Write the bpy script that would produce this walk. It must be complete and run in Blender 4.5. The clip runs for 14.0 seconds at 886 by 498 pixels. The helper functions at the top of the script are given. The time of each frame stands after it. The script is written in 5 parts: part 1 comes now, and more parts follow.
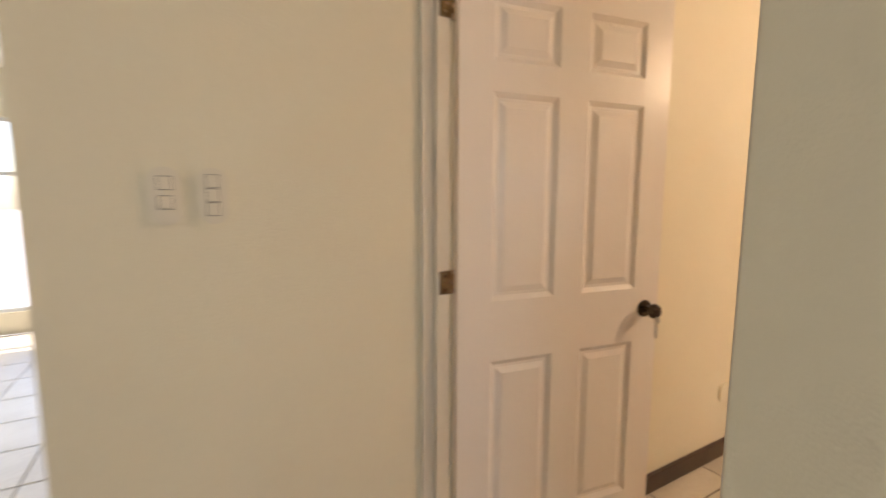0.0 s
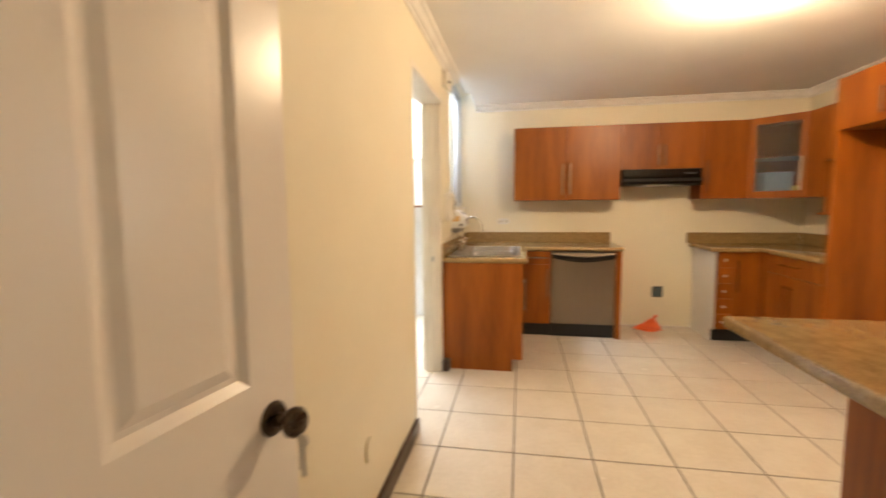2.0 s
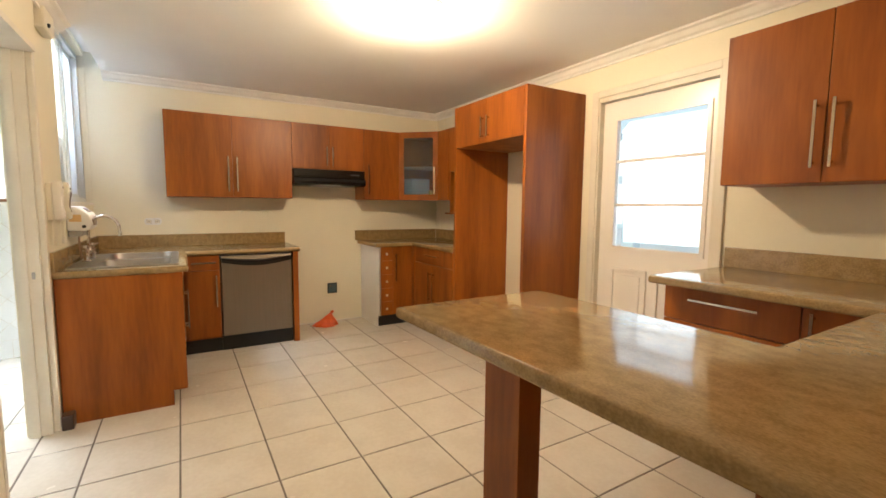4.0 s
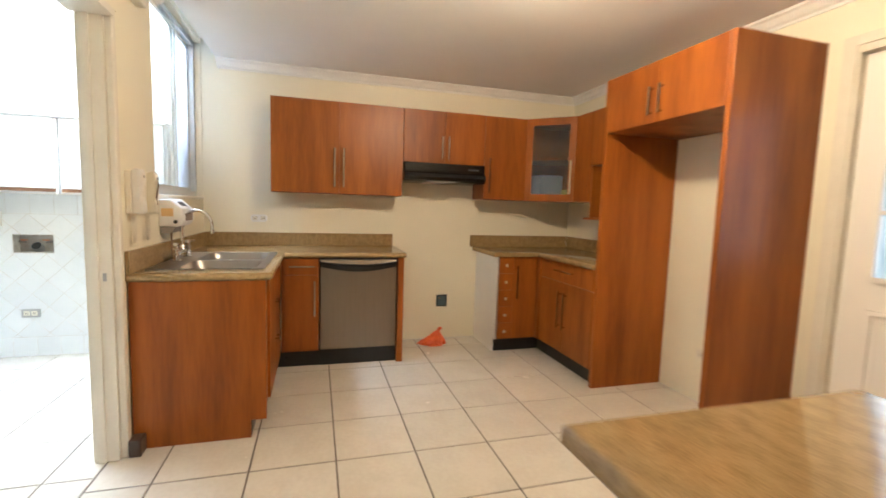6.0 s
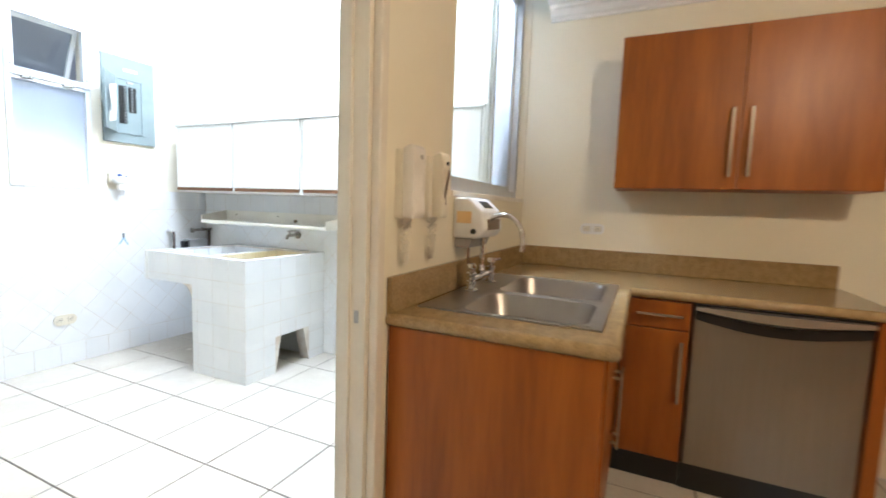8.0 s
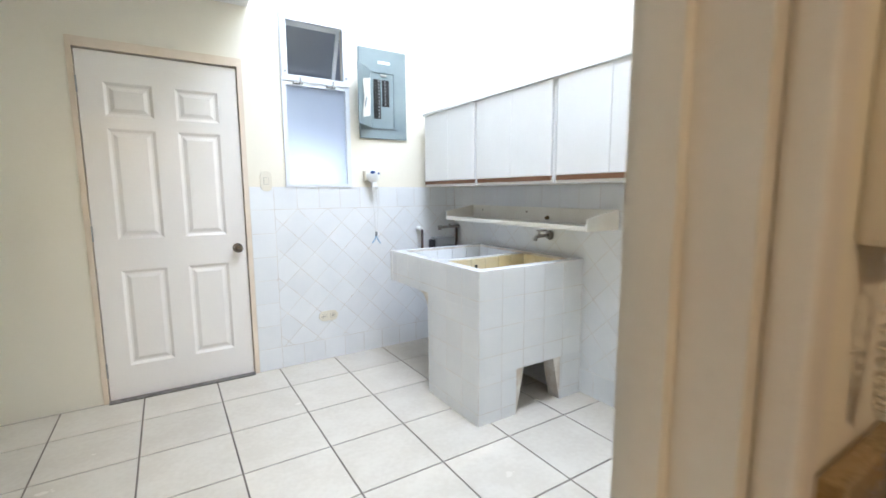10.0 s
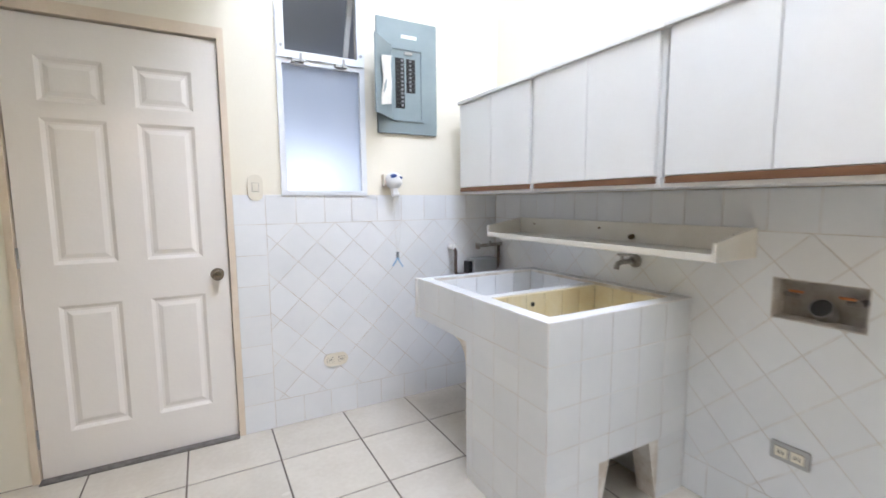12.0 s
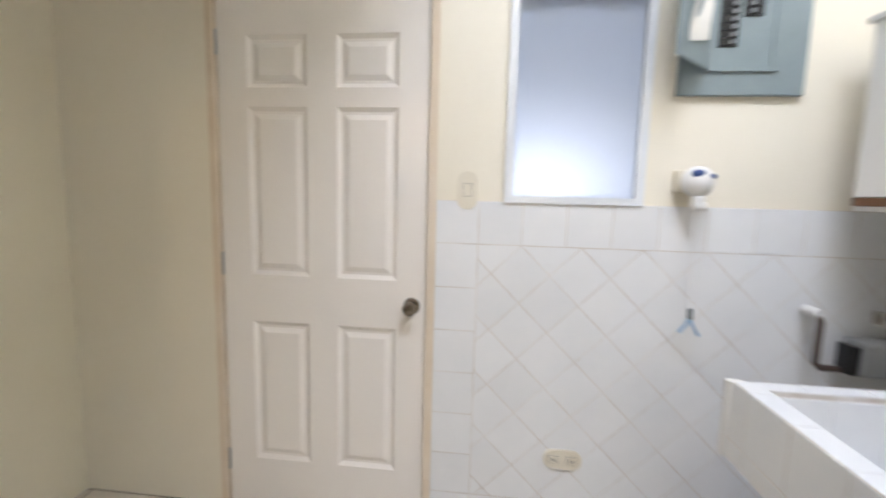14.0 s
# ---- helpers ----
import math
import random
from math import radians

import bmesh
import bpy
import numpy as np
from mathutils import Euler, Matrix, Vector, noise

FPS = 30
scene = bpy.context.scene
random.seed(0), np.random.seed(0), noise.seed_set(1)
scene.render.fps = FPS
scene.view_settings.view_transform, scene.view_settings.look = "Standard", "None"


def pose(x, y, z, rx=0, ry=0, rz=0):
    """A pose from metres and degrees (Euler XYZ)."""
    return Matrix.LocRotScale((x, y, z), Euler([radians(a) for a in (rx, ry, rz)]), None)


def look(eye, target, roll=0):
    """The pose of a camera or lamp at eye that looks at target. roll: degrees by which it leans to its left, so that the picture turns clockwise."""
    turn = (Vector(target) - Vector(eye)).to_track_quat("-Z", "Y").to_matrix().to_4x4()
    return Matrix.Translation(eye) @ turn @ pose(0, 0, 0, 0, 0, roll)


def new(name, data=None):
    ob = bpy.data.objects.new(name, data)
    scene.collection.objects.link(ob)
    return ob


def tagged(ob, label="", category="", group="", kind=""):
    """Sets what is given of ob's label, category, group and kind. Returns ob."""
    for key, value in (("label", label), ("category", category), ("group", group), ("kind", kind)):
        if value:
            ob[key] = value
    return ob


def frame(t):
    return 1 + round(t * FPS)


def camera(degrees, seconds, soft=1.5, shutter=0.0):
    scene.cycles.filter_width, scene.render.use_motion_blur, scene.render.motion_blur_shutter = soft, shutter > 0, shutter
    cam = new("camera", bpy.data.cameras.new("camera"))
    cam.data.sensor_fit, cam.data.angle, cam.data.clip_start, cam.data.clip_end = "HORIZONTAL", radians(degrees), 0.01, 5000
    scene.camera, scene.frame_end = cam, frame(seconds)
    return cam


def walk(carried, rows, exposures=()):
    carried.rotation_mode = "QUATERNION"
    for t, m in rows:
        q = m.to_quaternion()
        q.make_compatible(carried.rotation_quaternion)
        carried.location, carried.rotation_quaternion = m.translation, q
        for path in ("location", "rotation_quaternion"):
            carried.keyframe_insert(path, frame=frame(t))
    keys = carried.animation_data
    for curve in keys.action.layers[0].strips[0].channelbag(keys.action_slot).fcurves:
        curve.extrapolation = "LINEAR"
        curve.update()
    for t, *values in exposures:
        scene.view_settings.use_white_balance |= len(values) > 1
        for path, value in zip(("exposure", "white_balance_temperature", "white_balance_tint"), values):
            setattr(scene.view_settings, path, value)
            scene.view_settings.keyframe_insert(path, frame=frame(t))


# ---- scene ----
cam = camera(90.6, 14.0, 1.6, 0.5)
PATH = [
    (0, (0.663, 1.397, 1.358), (1.647, 3.121, 1.121), 0.1),
    (0.5, (0.824, 1.616, 1.336), (2.202, 3.052, 1.139), -0.4),
    (1, (1.013, 1.783, 1.324), (2.680, 2.870, 1.129), -0.8),
    (1.5, (1.221, 1.891, 1.333), (3.064, 2.643, 1.141), -2.2),
    (2, (1.406, 1.971, 1.329), (3.366, 2.319, 1.136), -0.5),
    (2.5, (1.501, 1.994, 1.333), (3.469, 1.682, 1.161), -0.8),
    (3, (1.548, 1.951, 1.311), (3.356, 1.12, 1.108), 0.2),
    (3.2, (1.551, 1.954, 1.311), (3.283, 0.977, 1.095), 1.0),
    (5.3, (1.942, 1.756, 1.333), (3.644, 0.722, 1.148), 0.3),
    (5.5, (2.046, 1.706, 1.337), (3.844, 0.845, 1.176), 0.7),
    (6, (2.366, 1.69, 1.297), (4.278, 1.134, 1.108), 1.8),
    (6.5, (2.715, 1.718, 1.302), (4.67, 1.353, 1.089), 0.3),
    (7, (3.054, 1.722, 1.287), (5.041, 1.726, 1.063), 0.4),
    (7.5, (3.385, 1.751, 1.283), (5.3, 2.29, 1.077), 1.2),
    (8, (3.71, 1.885, 1.254), (5.521, 2.711, 1.063), 2.0),
    (8.5, (3.951, 2.023, 1.262), (5.604, 3.12, 1.007), 0.7),
    (9, (4.185, 2.174, 1.267), (5.532, 3.636, 1.05), -0.0),
    (11.3, (4.641, 2.924, 1.247), (5.625, 4.648, 1.004), -0.6),
    (11.5, (4.694, 2.999, 1.255), (5.694, 4.718, 1.041), -1.3),
    (12, (4.775, 3.17, 1.263), (5.73, 4.913, 1.046), -0.4),
    (12.5, (4.878, 3.413, 1.256), (5.704, 5.228, 1.099), 0.8),
    (13, (4.975, 3.613, 1.252), (5.734, 5.453, 1.057), 0.2),
    (13.5, (5.08, 3.869, 1.27), (5.452, 5.824, 1.066), 0.4),
    (14, (5.12, 4.082, 1.32), (4.905, 6.056, 1.077), 1.5),
]
EXPOSURES = [(0.0, 1.33, 6700, 20), (0.5, 1.42, 6700, 19), (1.0, 1.36, 6750, 18), (2.0, 1.26, 6650, 14), (3.0, 1.13, 6350, 11), (5.5, 1.2, 5750, 9), (6.5, 1.34, 5600, 9), (7.0, 1.36, 5600, 10),
             (7.5, 1.2, 5700, 10), (8.0, 0.88, 5700, 10), (8.5, 0.75, 5750, 11), (9.0, 0.58, 5750, 11), (11.3, 0.06, 5950, 17), (12.5, -0.02, 6100, 18), (14.0, -0.2, 6400, 18)]
walk(cam, [(t, look(eye, target, roll)) for t, eye, target, roll in PATH], EXPOSURES)

# ---- world and lights ----
world = bpy.data.worlds.new("world")
scene.world = world
world.use_nodes = True
wn = world.node_tree.nodes
sky = wn.new("ShaderNodeTexSky")
sky.sky_type, sky.sun_disc = "NISHITA", False
sky.sun_elevation, sky.sun_rotation = radians(68), radians(-12)
wn["Background"].inputs["Strength"].default_value = 0.15
world.node_tree.links.new(sky.outputs["Color"], wn["Background"].inputs["Color"])


def lamp(name, kind, energy, colour, m, size=(1, 1), angle=0.5):
    data = bpy.data.lights.new(name, kind)
    data.energy, data.color = energy, colour
    if kind == "AREA":
        data.shape, data.size, data.size_y = "RECTANGLE", *size
    elif kind == "SUN":
        data.angle = radians(angle)
    else:
        data.shadow_soft_size = size[0]
    ob = new(name, data)
    ob.matrix_basis = m
    return ob


DAY = (0.93, 0.97, 1.0)
HALLDAY = (0.86, 0.97, 0.93)
SKYLIGHT = (0.79, 0.88, 1.0)
WARM = (1.0, 0.735, 0.435)
lamp("sun", "SUN", 4.2, (1.0, 0.95, 0.88), look((0, 3.9, 10), (0.8, 0, 0)), angle=0.5)
lamp("skylight_daylight", "AREA", 156, SKYLIGHT, look((5.35, 3.85, 4.08), (5.0, 4.0, 0)), (0.75, 2.1))
lamp("hall_window_daylight", "AREA", 9, HALLDAY, look((-1.4, 7.0, 1.4), (-1.2, 0.0, 1.0)), (2.4, 1.8))
# Added fill behind the camera, brightens the hall wall and entry door.
lamp("hall_south_fill", "AREA", 5.5, (0.97, 0.96, 0.88), look((-0.4, -1.1, 1.5), (0.3, 2.4, 1.2)), (1.3, 1.1))
lamp("shaft_daylight", "AREA", 2.1, DAY, look((5.33, 5.98, 1.37), (5.36, 5.0, 1.37)), (0.30, 0.2))
lamp("back_door_daylight", "AREA", 0.9, DAY, look((3.485, -1.0, 1.5), (3.2, 2.0, 1.2)), (0.62, 0.9))
lamp("ceiling_bulb", "POINT", 42, WARM, pose(3.97, 0.72, 2.35), (0.06, 0))


# ---- materials ----
def material(name, colour, rough=0.5, metal=0.0, second=None, scale=4.0, stretch=(1, 1, 1), fine=60.0, fine_amount=0.25,
             bump=0.05, bump_scale=80.0, vary=0.0, coat=0.0, detail=4.0, lo=0.35, hi=0.65, rough_vary=0.08):
    m = bpy.data.materials.new(name)
    m.use_nodes = True
    n, link = m.node_tree.nodes, m.node_tree.links.new
    p = n["Principled BSDF"]
    p.inputs["Metallic"].default_value = metal
    p.inputs["Coat Weight"].default_value = coat
    p.inputs["Coat Roughness"].default_value = 0.08
    geo = n.new("ShaderNodeNewGeometry")
    mp = n.new("ShaderNodeMapping")
    mp.inputs["Scale"].default_value = stretch
    link(geo.outputs["Position"], mp.inputs["Vector"])
    big, small = n.new("ShaderNodeTexNoise"), n.new("ShaderNodeTexNoise")
    big.inputs["Scale"].default_value, big.inputs["Detail"].default_value = scale, detail
    small.inputs["Scale"].default_value, small.inputs["Detail"].default_value = fine, 3.0
    link(mp.outputs["Vector"], big.inputs["Vector"])
    link(mp.outputs["Vector"], small.inputs["Vector"])
    ramp = n.new("ShaderNodeValToRGB")
    ramp.color_ramp.elements[0].position, ramp.color_ramp.elements[1].position = lo, hi
    ramp.color_ramp.elements[0].color = (*colour, 1)
    ramp.color_ramp.elements[1].color = (*(second or [c * 0.93 for c in colour]), 1)
    mixer = n.new("ShaderNodeMath")
    mixer.operation = "MULTIPLY_ADD"
    mixer.inputs[1].default_value = fine_amount
    away = n.new("ShaderNodeMath")
    away.operation = "SUBTRACT"
    away.inputs[1].default_value = 0.5
    link(small.outputs["Fac"], away.inputs[0])
    link(away.outputs[0], mixer.inputs[0])
    link(big.outputs["Fac"], mixer.inputs[2])
    link(mixer.outputs[0], ramp.inputs["Fac"])
    last = ramp.outputs["Color"]
    if vary:
        info, hsv, rng = n.new("ShaderNodeObjectInfo"), n.new("ShaderNodeHueSaturation"), n.new("ShaderNodeMapRange")
        rng.inputs["To Min"].default_value, rng.inputs["To Max"].default_value = 1 - vary, 1 + vary * 0.5
        link(info.outputs["Random"], rng.inputs["Value"])
        link(rng.outputs["Result"], hsv.inputs["Value"])
        link(last, hsv.inputs["Color"])
        last = hsv.outputs["Color"]
    link(last, p.inputs["Base Color"])
    rr = n.new("ShaderNodeMapRange")
    rr.inputs["To Min"].default_value, rr.inputs["To Max"].default_value = max(0.02, rough - rough_vary), rough + rough_vary
    link(big.outputs["Fac"], rr.inputs["Value"])
    link(rr.outputs["Result"], p.inputs["Roughness"])
    if bump:
        b, bn = n.new("ShaderNodeBump"), n.new("ShaderNodeTexNoise")
        bn.inputs["Scale"].default_value = bump_scale
        link(mp.outputs["Vector"], bn.inputs["Vector"])
        b.inputs["Strength"].default_value, b.inputs["Distance"].default_value = bump, 0.01
        link(bn.outputs["Fac"], b.inputs["Height"])
        link(b.outputs["Normal"], p.inputs["Normal"])
    return m


def glass(name, rough=0.0, tint=(0.92, 0.97, 0.96)):
    m = bpy.data.materials.new(name)
    m.use_nodes = True
    p = m.node_tree.nodes["Principled BSDF"]
    p.inputs["Base Color"].default_value = (*tint, 1)
    p.inputs["Transmission Weight"].default_value = 1
    p.inputs["Roughness"].default_value = rough
    p.inputs["IOR"].default_value = 1.45
    return m


def glow(name, colour, strength):
    m = bpy.data.materials.new(name)
    m.use_nodes = True
    p = m.node_tree.nodes["Principled BSDF"]
    p.inputs["Base Color"].default_value = (*colour, 1)
    p.inputs["Emission Color"].default_value = (*colour, 1)
    p.inputs["Emission Strength"].default_value = strength
    return m


WALL = material("cream_wall_paint", (0.795, 0.738, 0.578), 0.55, second=(0.76, 0.702, 0.545), scale=1.3, bump=0.12, bump_scale=220)
LWALL = material("pale_cream_laundry_paint", (0.825, 0.772, 0.645), 0.55, second=(0.80, 0.742, 0.61), scale=1.3, bump=0.12, bump_scale=220)
CEIL = material("white_ceiling_paint", (0.88, 0.87, 0.84), 0.7, second=(0.845, 0.835, 0.805), scale=1.5, bump=0.15, bump_scale=160)
CORNICE = material("white_plaster_moulding", (0.82, 0.80, 0.75), 0.6, scale=6, bump=0.05)
WOOD = material("cherry_laminate", (0.37, 0.108, 0.0095), 0.38, second=(0.19, 0.046, 0.0045), scale=3.2, stretch=(2.2, 2.2, 0.26), fine=24,
                fine_amount=0.3, bump=0.02, bump_scale=40, vary=0.10, lo=0.3, hi=0.72)
WOOD.node_tree.nodes["Principled BSDF"].inputs["Specular IOR Level"].default_value = 0.32
GRANITE = material("brown_granite_laminate", (0.365, 0.248, 0.112), 0.09, second=(0.245, 0.162, 0.070), scale=24, stretch=(0.8, 1.3, 1), fine=170, fine_amount=1.0,
                   bump=0.01, lo=0.28, hi=0.75, detail=9, rough_vary=0.025)
GRANITE.node_tree.nodes["Principled BSDF"].inputs["Specular IOR Level"].default_value = 0.38
FLOORTILE = material("cream_floor_tile", (0.67, 0.615, 0.52), 0.24, second=(0.62, 0.56, 0.465), scale=5, fine=40, fine_amount=0.5, bump=0.03,
                     bump_scale=30, vary=0.05)
GROUT = material("brown_grout", (0.20, 0.165, 0.13), 0.85, second=(0.125, 0.10, 0.082), scale=7, bump=0.3)
DOORPAINT = material("white_door_paint", (0.86, 0.815, 0.755), 0.27, second=(0.855, 0.808, 0.745), scale=0.9, bump=0.03, bump_scale=60, lo=0.2, hi=0.8, rough_vary=0.005)
FRAMEPAINT = material("cream_frame_paint", (0.76, 0.71, 0.60), 0.38, second=(0.70, 0.64, 0.53), scale=4, bump=0.05)
BASEB = material("dark_brown_skirting", (0.075, 0.045, 0.032), 0.35, second=(0.05, 0.03, 0.022), scale=6, bump=0.05)
WHITE = material("white_melamine", (0.80, 0.79, 0.76), 0.35, second=(0.77, 0.755, 0.72), scale=3, bump=0.02)
WALLTILE = material("white_wall_tile", (0.82, 0.82, 0.81), 0.16, second=(0.78, 0.785, 0.78), scale=4, fine=30, bump=0.03, bump_scale=14, vary=0.03)
TILEGROUT = material("pale_tile_grout", (0.75, 0.71, 0.65), 0.7, second=(0.56, 0.48, 0.39), scale=9, bump=0.2)
STEEL = material("brushed_steel", (0.30, 0.258, 0.212), 0.34, 1.0, scale=4, stretch=(1, 40, 1), bump=0.02, bump_scale=60)
SATIN = material("satin_nickel", (0.44, 0.38, 0.31), 0.20, 1.0, scale=10, bump=0.0)
CHROME = material("chrome", (0.75, 0.75, 0.75), 0.08, 1.0, scale=10, bump=0.0, rough_vary=0.03)
BRASS = material("antique_brass", (0.30, 0.22, 0.12), 0.35, 1.0, second=(0.16, 0.11, 0.06), scale=40, bump=0.0)
BRONZE = material("dark_bronze", (0.11, 0.085, 0.06), 0.28, 1.0, second=(0.06, 0.045, 0.035), scale=30, bump=0.0)
PALENICKEL = material("pale_nickel", (0.80, 0.76, 0.68), 0.38, 1.0, scale=10, bump=0.0)
BLACK = material("black_plastic", (0.008, 0.008, 0.008), 0.30, scale=8, bump=0.02)
IVORY = material("ivory_plastic", (0.74, 0.69, 0.57), 0.38, second=(0.72, 0.66, 0.53), scale=10, bump=0.0)
WPLAST = material("white_plastic", (0.80, 0.79, 0.76), 0.35, scale=10, bump=0.0)
ALU = material("grey_aluminium", (0.62, 0.63, 0.62), 0.4, 0.7, scale=8, bump=0.02)
WALU = material("white_aluminium", (0.78, 0.80, 0.81), 0.38, scale=8, bump=0.0)
PANELGREY = material("grey_enamel", (0.235, 0.29, 0.30), 0.42, second=(0.21, 0.26, 0.27), scale=6, bump=0.03)
GLASS = glass("clear_glass")
GREYMETAL = material("grey_zinc", (0.40, 0.40, 0.39), 0.42, 0.8, scale=10, bump=0.0)
FROST = bpy.data.materials.new("frosted_glass")
FROST.use_nodes = True
fn, fl = FROST.node_tree.nodes, FROST.node_tree.links.new
tr, mx = fn.new("ShaderNodeBsdfTranslucent"), fn.new("ShaderNodeMixShader")
tr.inputs["Color"].default_value = (0.88, 0.92, 0.98, 1)
fn["Principled BSDF"].inputs["Base Color"].default_value = (0.55, 0.60, 0.68, 1)
fn["Principled BSDF"].inputs["Roughness"].default_value = 0.35
mx.inputs["Fac"].default_value = 0.3
fl(tr.outputs["BSDF"], mx.inputs[1])
fl(fn["Principled BSDF"].outputs["BSDF"], mx.inputs[2])
fl(mx.outputs["Shader"], fn["Material Output"].inputs["Surface"])


# ---- builders ----
def bm_new():
    return bmesh.new()


def box(bm, x0, x1, y0, y1, z0, z1, bevel=0.0):
    made = bmesh.ops.create_cube(bm, size=1.0)["verts"]
    for v in made:
        v.co = Vector((x0 + (v.co.x + 0.5) * (x1 - x0), y0 + (v.co.y + 0.5) * (y1 - y0), z0 + (v.co.z + 0.5) * (z1 - z0)))
    if bevel:
        edges = list({e for v in made for e in v.link_edges})
        bmesh.ops.bevel(bm, geom=edges, offset=bevel, segments=2, affect="EDGES", profile=0.5, clamp_overlap=True)
    return bm


def rod(bm, a, b, r, r2=None, n=16, caps=True):
    a, b = Vector(a), Vector(b)
    d = b - a
    m = Matrix.Translation((a + b) / 2) @ d.to_track_quat("Z", "Y").to_matrix().to_4x4()
    bmesh.ops.create_cone(bm, cap_ends=caps, segments=n, radius1=r, radius2=r if r2 is None else r2, depth=d.length, matrix=m)
    return bm


def lathe(bm, profile, m=None, n=24):
    """Turns (radius, height) pairs round z."""
    m = m or Matrix.Identity(4)
    rings = [[bm.verts.new(m @ Vector((r * math.cos(2 * math.pi * i / n), r * math.sin(2 * math.pi * i / n), h))) for i in range(n)]
             for r, h in profile]
    for a, b in zip(rings, rings[1:]):
        for i in range(n):
            bm.faces.new((a[i], a[(i + 1) % n], b[(i + 1) % n], b[i]))
    if profile[0][0] > 0.0005:
        bm.faces.new(rings[0][::-1])
    if profile[-1][0] > 0.0005:
        bm.faces.new(rings[-1])
    return bm


def tube(bm, pts, r, n=10):
    """A pipe along points."""
    pts = [Vector(p) for p in pts]
    rings = []
    for i, p in enumerate(pts):
        d = (pts[min(i + 1, len(pts) - 1)] - pts[max(i - 1, 0)]).normalized()
        q = d.to_track_quat("Z", "Y")
        rings.append([bm.verts.new(p + q @ Vector((r * math.cos(2 * math.pi * k / n), r * math.sin(2 * math.pi * k / n), 0))) for k in range(n)])
    for a, b in zip(rings, rings[1:]):
        best = min(range(n), key=lambda s: (b[s].co - a[0].co).length)
        for k in range(n):
            bm.faces.new((a[k], a[(k + 1) % n], b[(k + 1 + best) % n], b[(k + best) % n]))
    bm.faces.new(rings[0][::-1])
    bm.faces.new(rings[-1])
    return bm


def prism(bm, pts, axis, a, b):
    """A polygon pushed from a to b along an axis. pts hold the two other coordinates in x, y, z order."""
    def at(p, v):
        return Vector({"x": (v, *p), "y": (p[0], v, p[1]), "z": (*p, v)}[axis])
    lo, hi = [bm.verts.new(at(p, a)) for p in pts], [bm.verts.new(at(p, b)) for p in pts]
    bm.faces.new(lo)
    bm.faces.new(hi)
    for i in range(len(pts)):
        k = (i + 1) % len(pts)
        bm.faces.new((lo[i], lo[k], hi[k], hi[i]))
    return bm


def mesh_of(name, bm, mat, smooth=False):
    bmesh.ops.recalc_face_normals(bm, faces=bm.faces)
    me = bpy.data.meshes.new(name)
    bm.to_mesh(me)
    bm.free()
    me.materials.append(mat)
    if smooth:
        me.shade_smooth()
        me.set_sharp_from_angle(angle=radians(38))
    return me


def thing(name, at, label, category, group=""):
    ob = new(name)
    ob.empty_display_size = 0.1
    ob.location = at
    return tagged(ob, label, category, group)


def part(name, bm, mat, parent=None, label="", smooth=False):
    """One mesh under a thing or a part, its vertices in the world's own metres."""
    ob = new(name, mesh_of(name, bm, mat, smooth))
    if parent is not None:
        ob.parent = parent
        if parent.data is None:
            ob.matrix_parent_inverse = Matrix.Translation(-parent.location)
    return tagged(ob, label)


def structure(name, bm, mat, label, category, smooth=False):
    return tagged(part(name, bm, mat, smooth=smooth), label, category, kind="structure")


def wall_box(bm, axis, a0, a1, f0, f1, z0, z1, holes=()):
    """A wall along an axis from a0 to a1, between the faces f0 and f1, with openings (a0, a1, z0, z1) through it."""
    cuts = sorted({a0, a1, *[h[0] for h in holes], *[h[1] for h in holes]})
    for u, v in zip(cuts, cuts[1:]):
        level = z0
        for h in sorted([h for h in holes if h[0] <= u and v <= h[1]], key=lambda h: h[2]):
            if h[2] > level:
                box(bm, *((u, v, f0, f1) if axis == "x" else (f0, f1, u, v)), level, h[2])
            level = h[3]
        if level < z1:
            box(bm, *((u, v, f0, f1) if axis == "x" else (f0, f1, u, v)), level, z1)
    return bm


# ---- the shell ----
KC, LC, LOW = 2.45, 4.15, 2.45
NDOOR = (4.06, 4.89)
structure("wall_east_kitchen", wall_box(bm_new(), "y", -1.02, 2.67, 6.48, 6.70, 0, 2.72), WALL, "cream painted plaster wall behind the kitchen cabinets", "wall")
structure("wall_east_laundry", wall_box(bm_new(), "y", 2.67, 5.85, 6.58, 6.80, 0, LC, [(3.700, 3.968, 0.836, 0.984)]), LWALL, "cream painted laundry wall above white tiles", "wall")
structure("wall_north_laundry", wall_box(bm_new(), "x", 3.25, 6.58, 5.69, 5.85, 0, LC, [(4.036, 4.917, 0, 2.12), (5.16, 5.64, 1.30, 2.46)]), LWALL,
          "cream painted laundry wall with a white door and window", "wall")
structure("wall_west_laundry", wall_box(bm_new(), "y", 2.74, 5.69, 3.25, 3.40, 0, LC), WALL, "plain cream painted laundry side wall", "wall")
structure("wall_between_east", wall_box(bm_new(), "x", 4.81, 6.58, 2.60, 2.74, 0, LC, [(5.33, 6.47, 1.32, 2.56)]), WALL,
          "cream kitchen wall with an inner window over the sink", "wall")
structure("wall_between_west", wall_box(bm_new(), "x", 1.26, 4.81, 2.572, 2.74, 0, LC, [(3.83, 4.81, 0, 2.14)]), WALL,
          "cream kitchen wall beside the laundry doorway", "wall")
structure("wall_south_kitchen", wall_box(bm_new(), "x", 1.15, 6.48, -1.02, -0.875, 0, KC + 0.1, [(3.06, 3.96, 0, 2.15)]), WALL,
          "cream kitchen wall with a glazed back door", "wall")
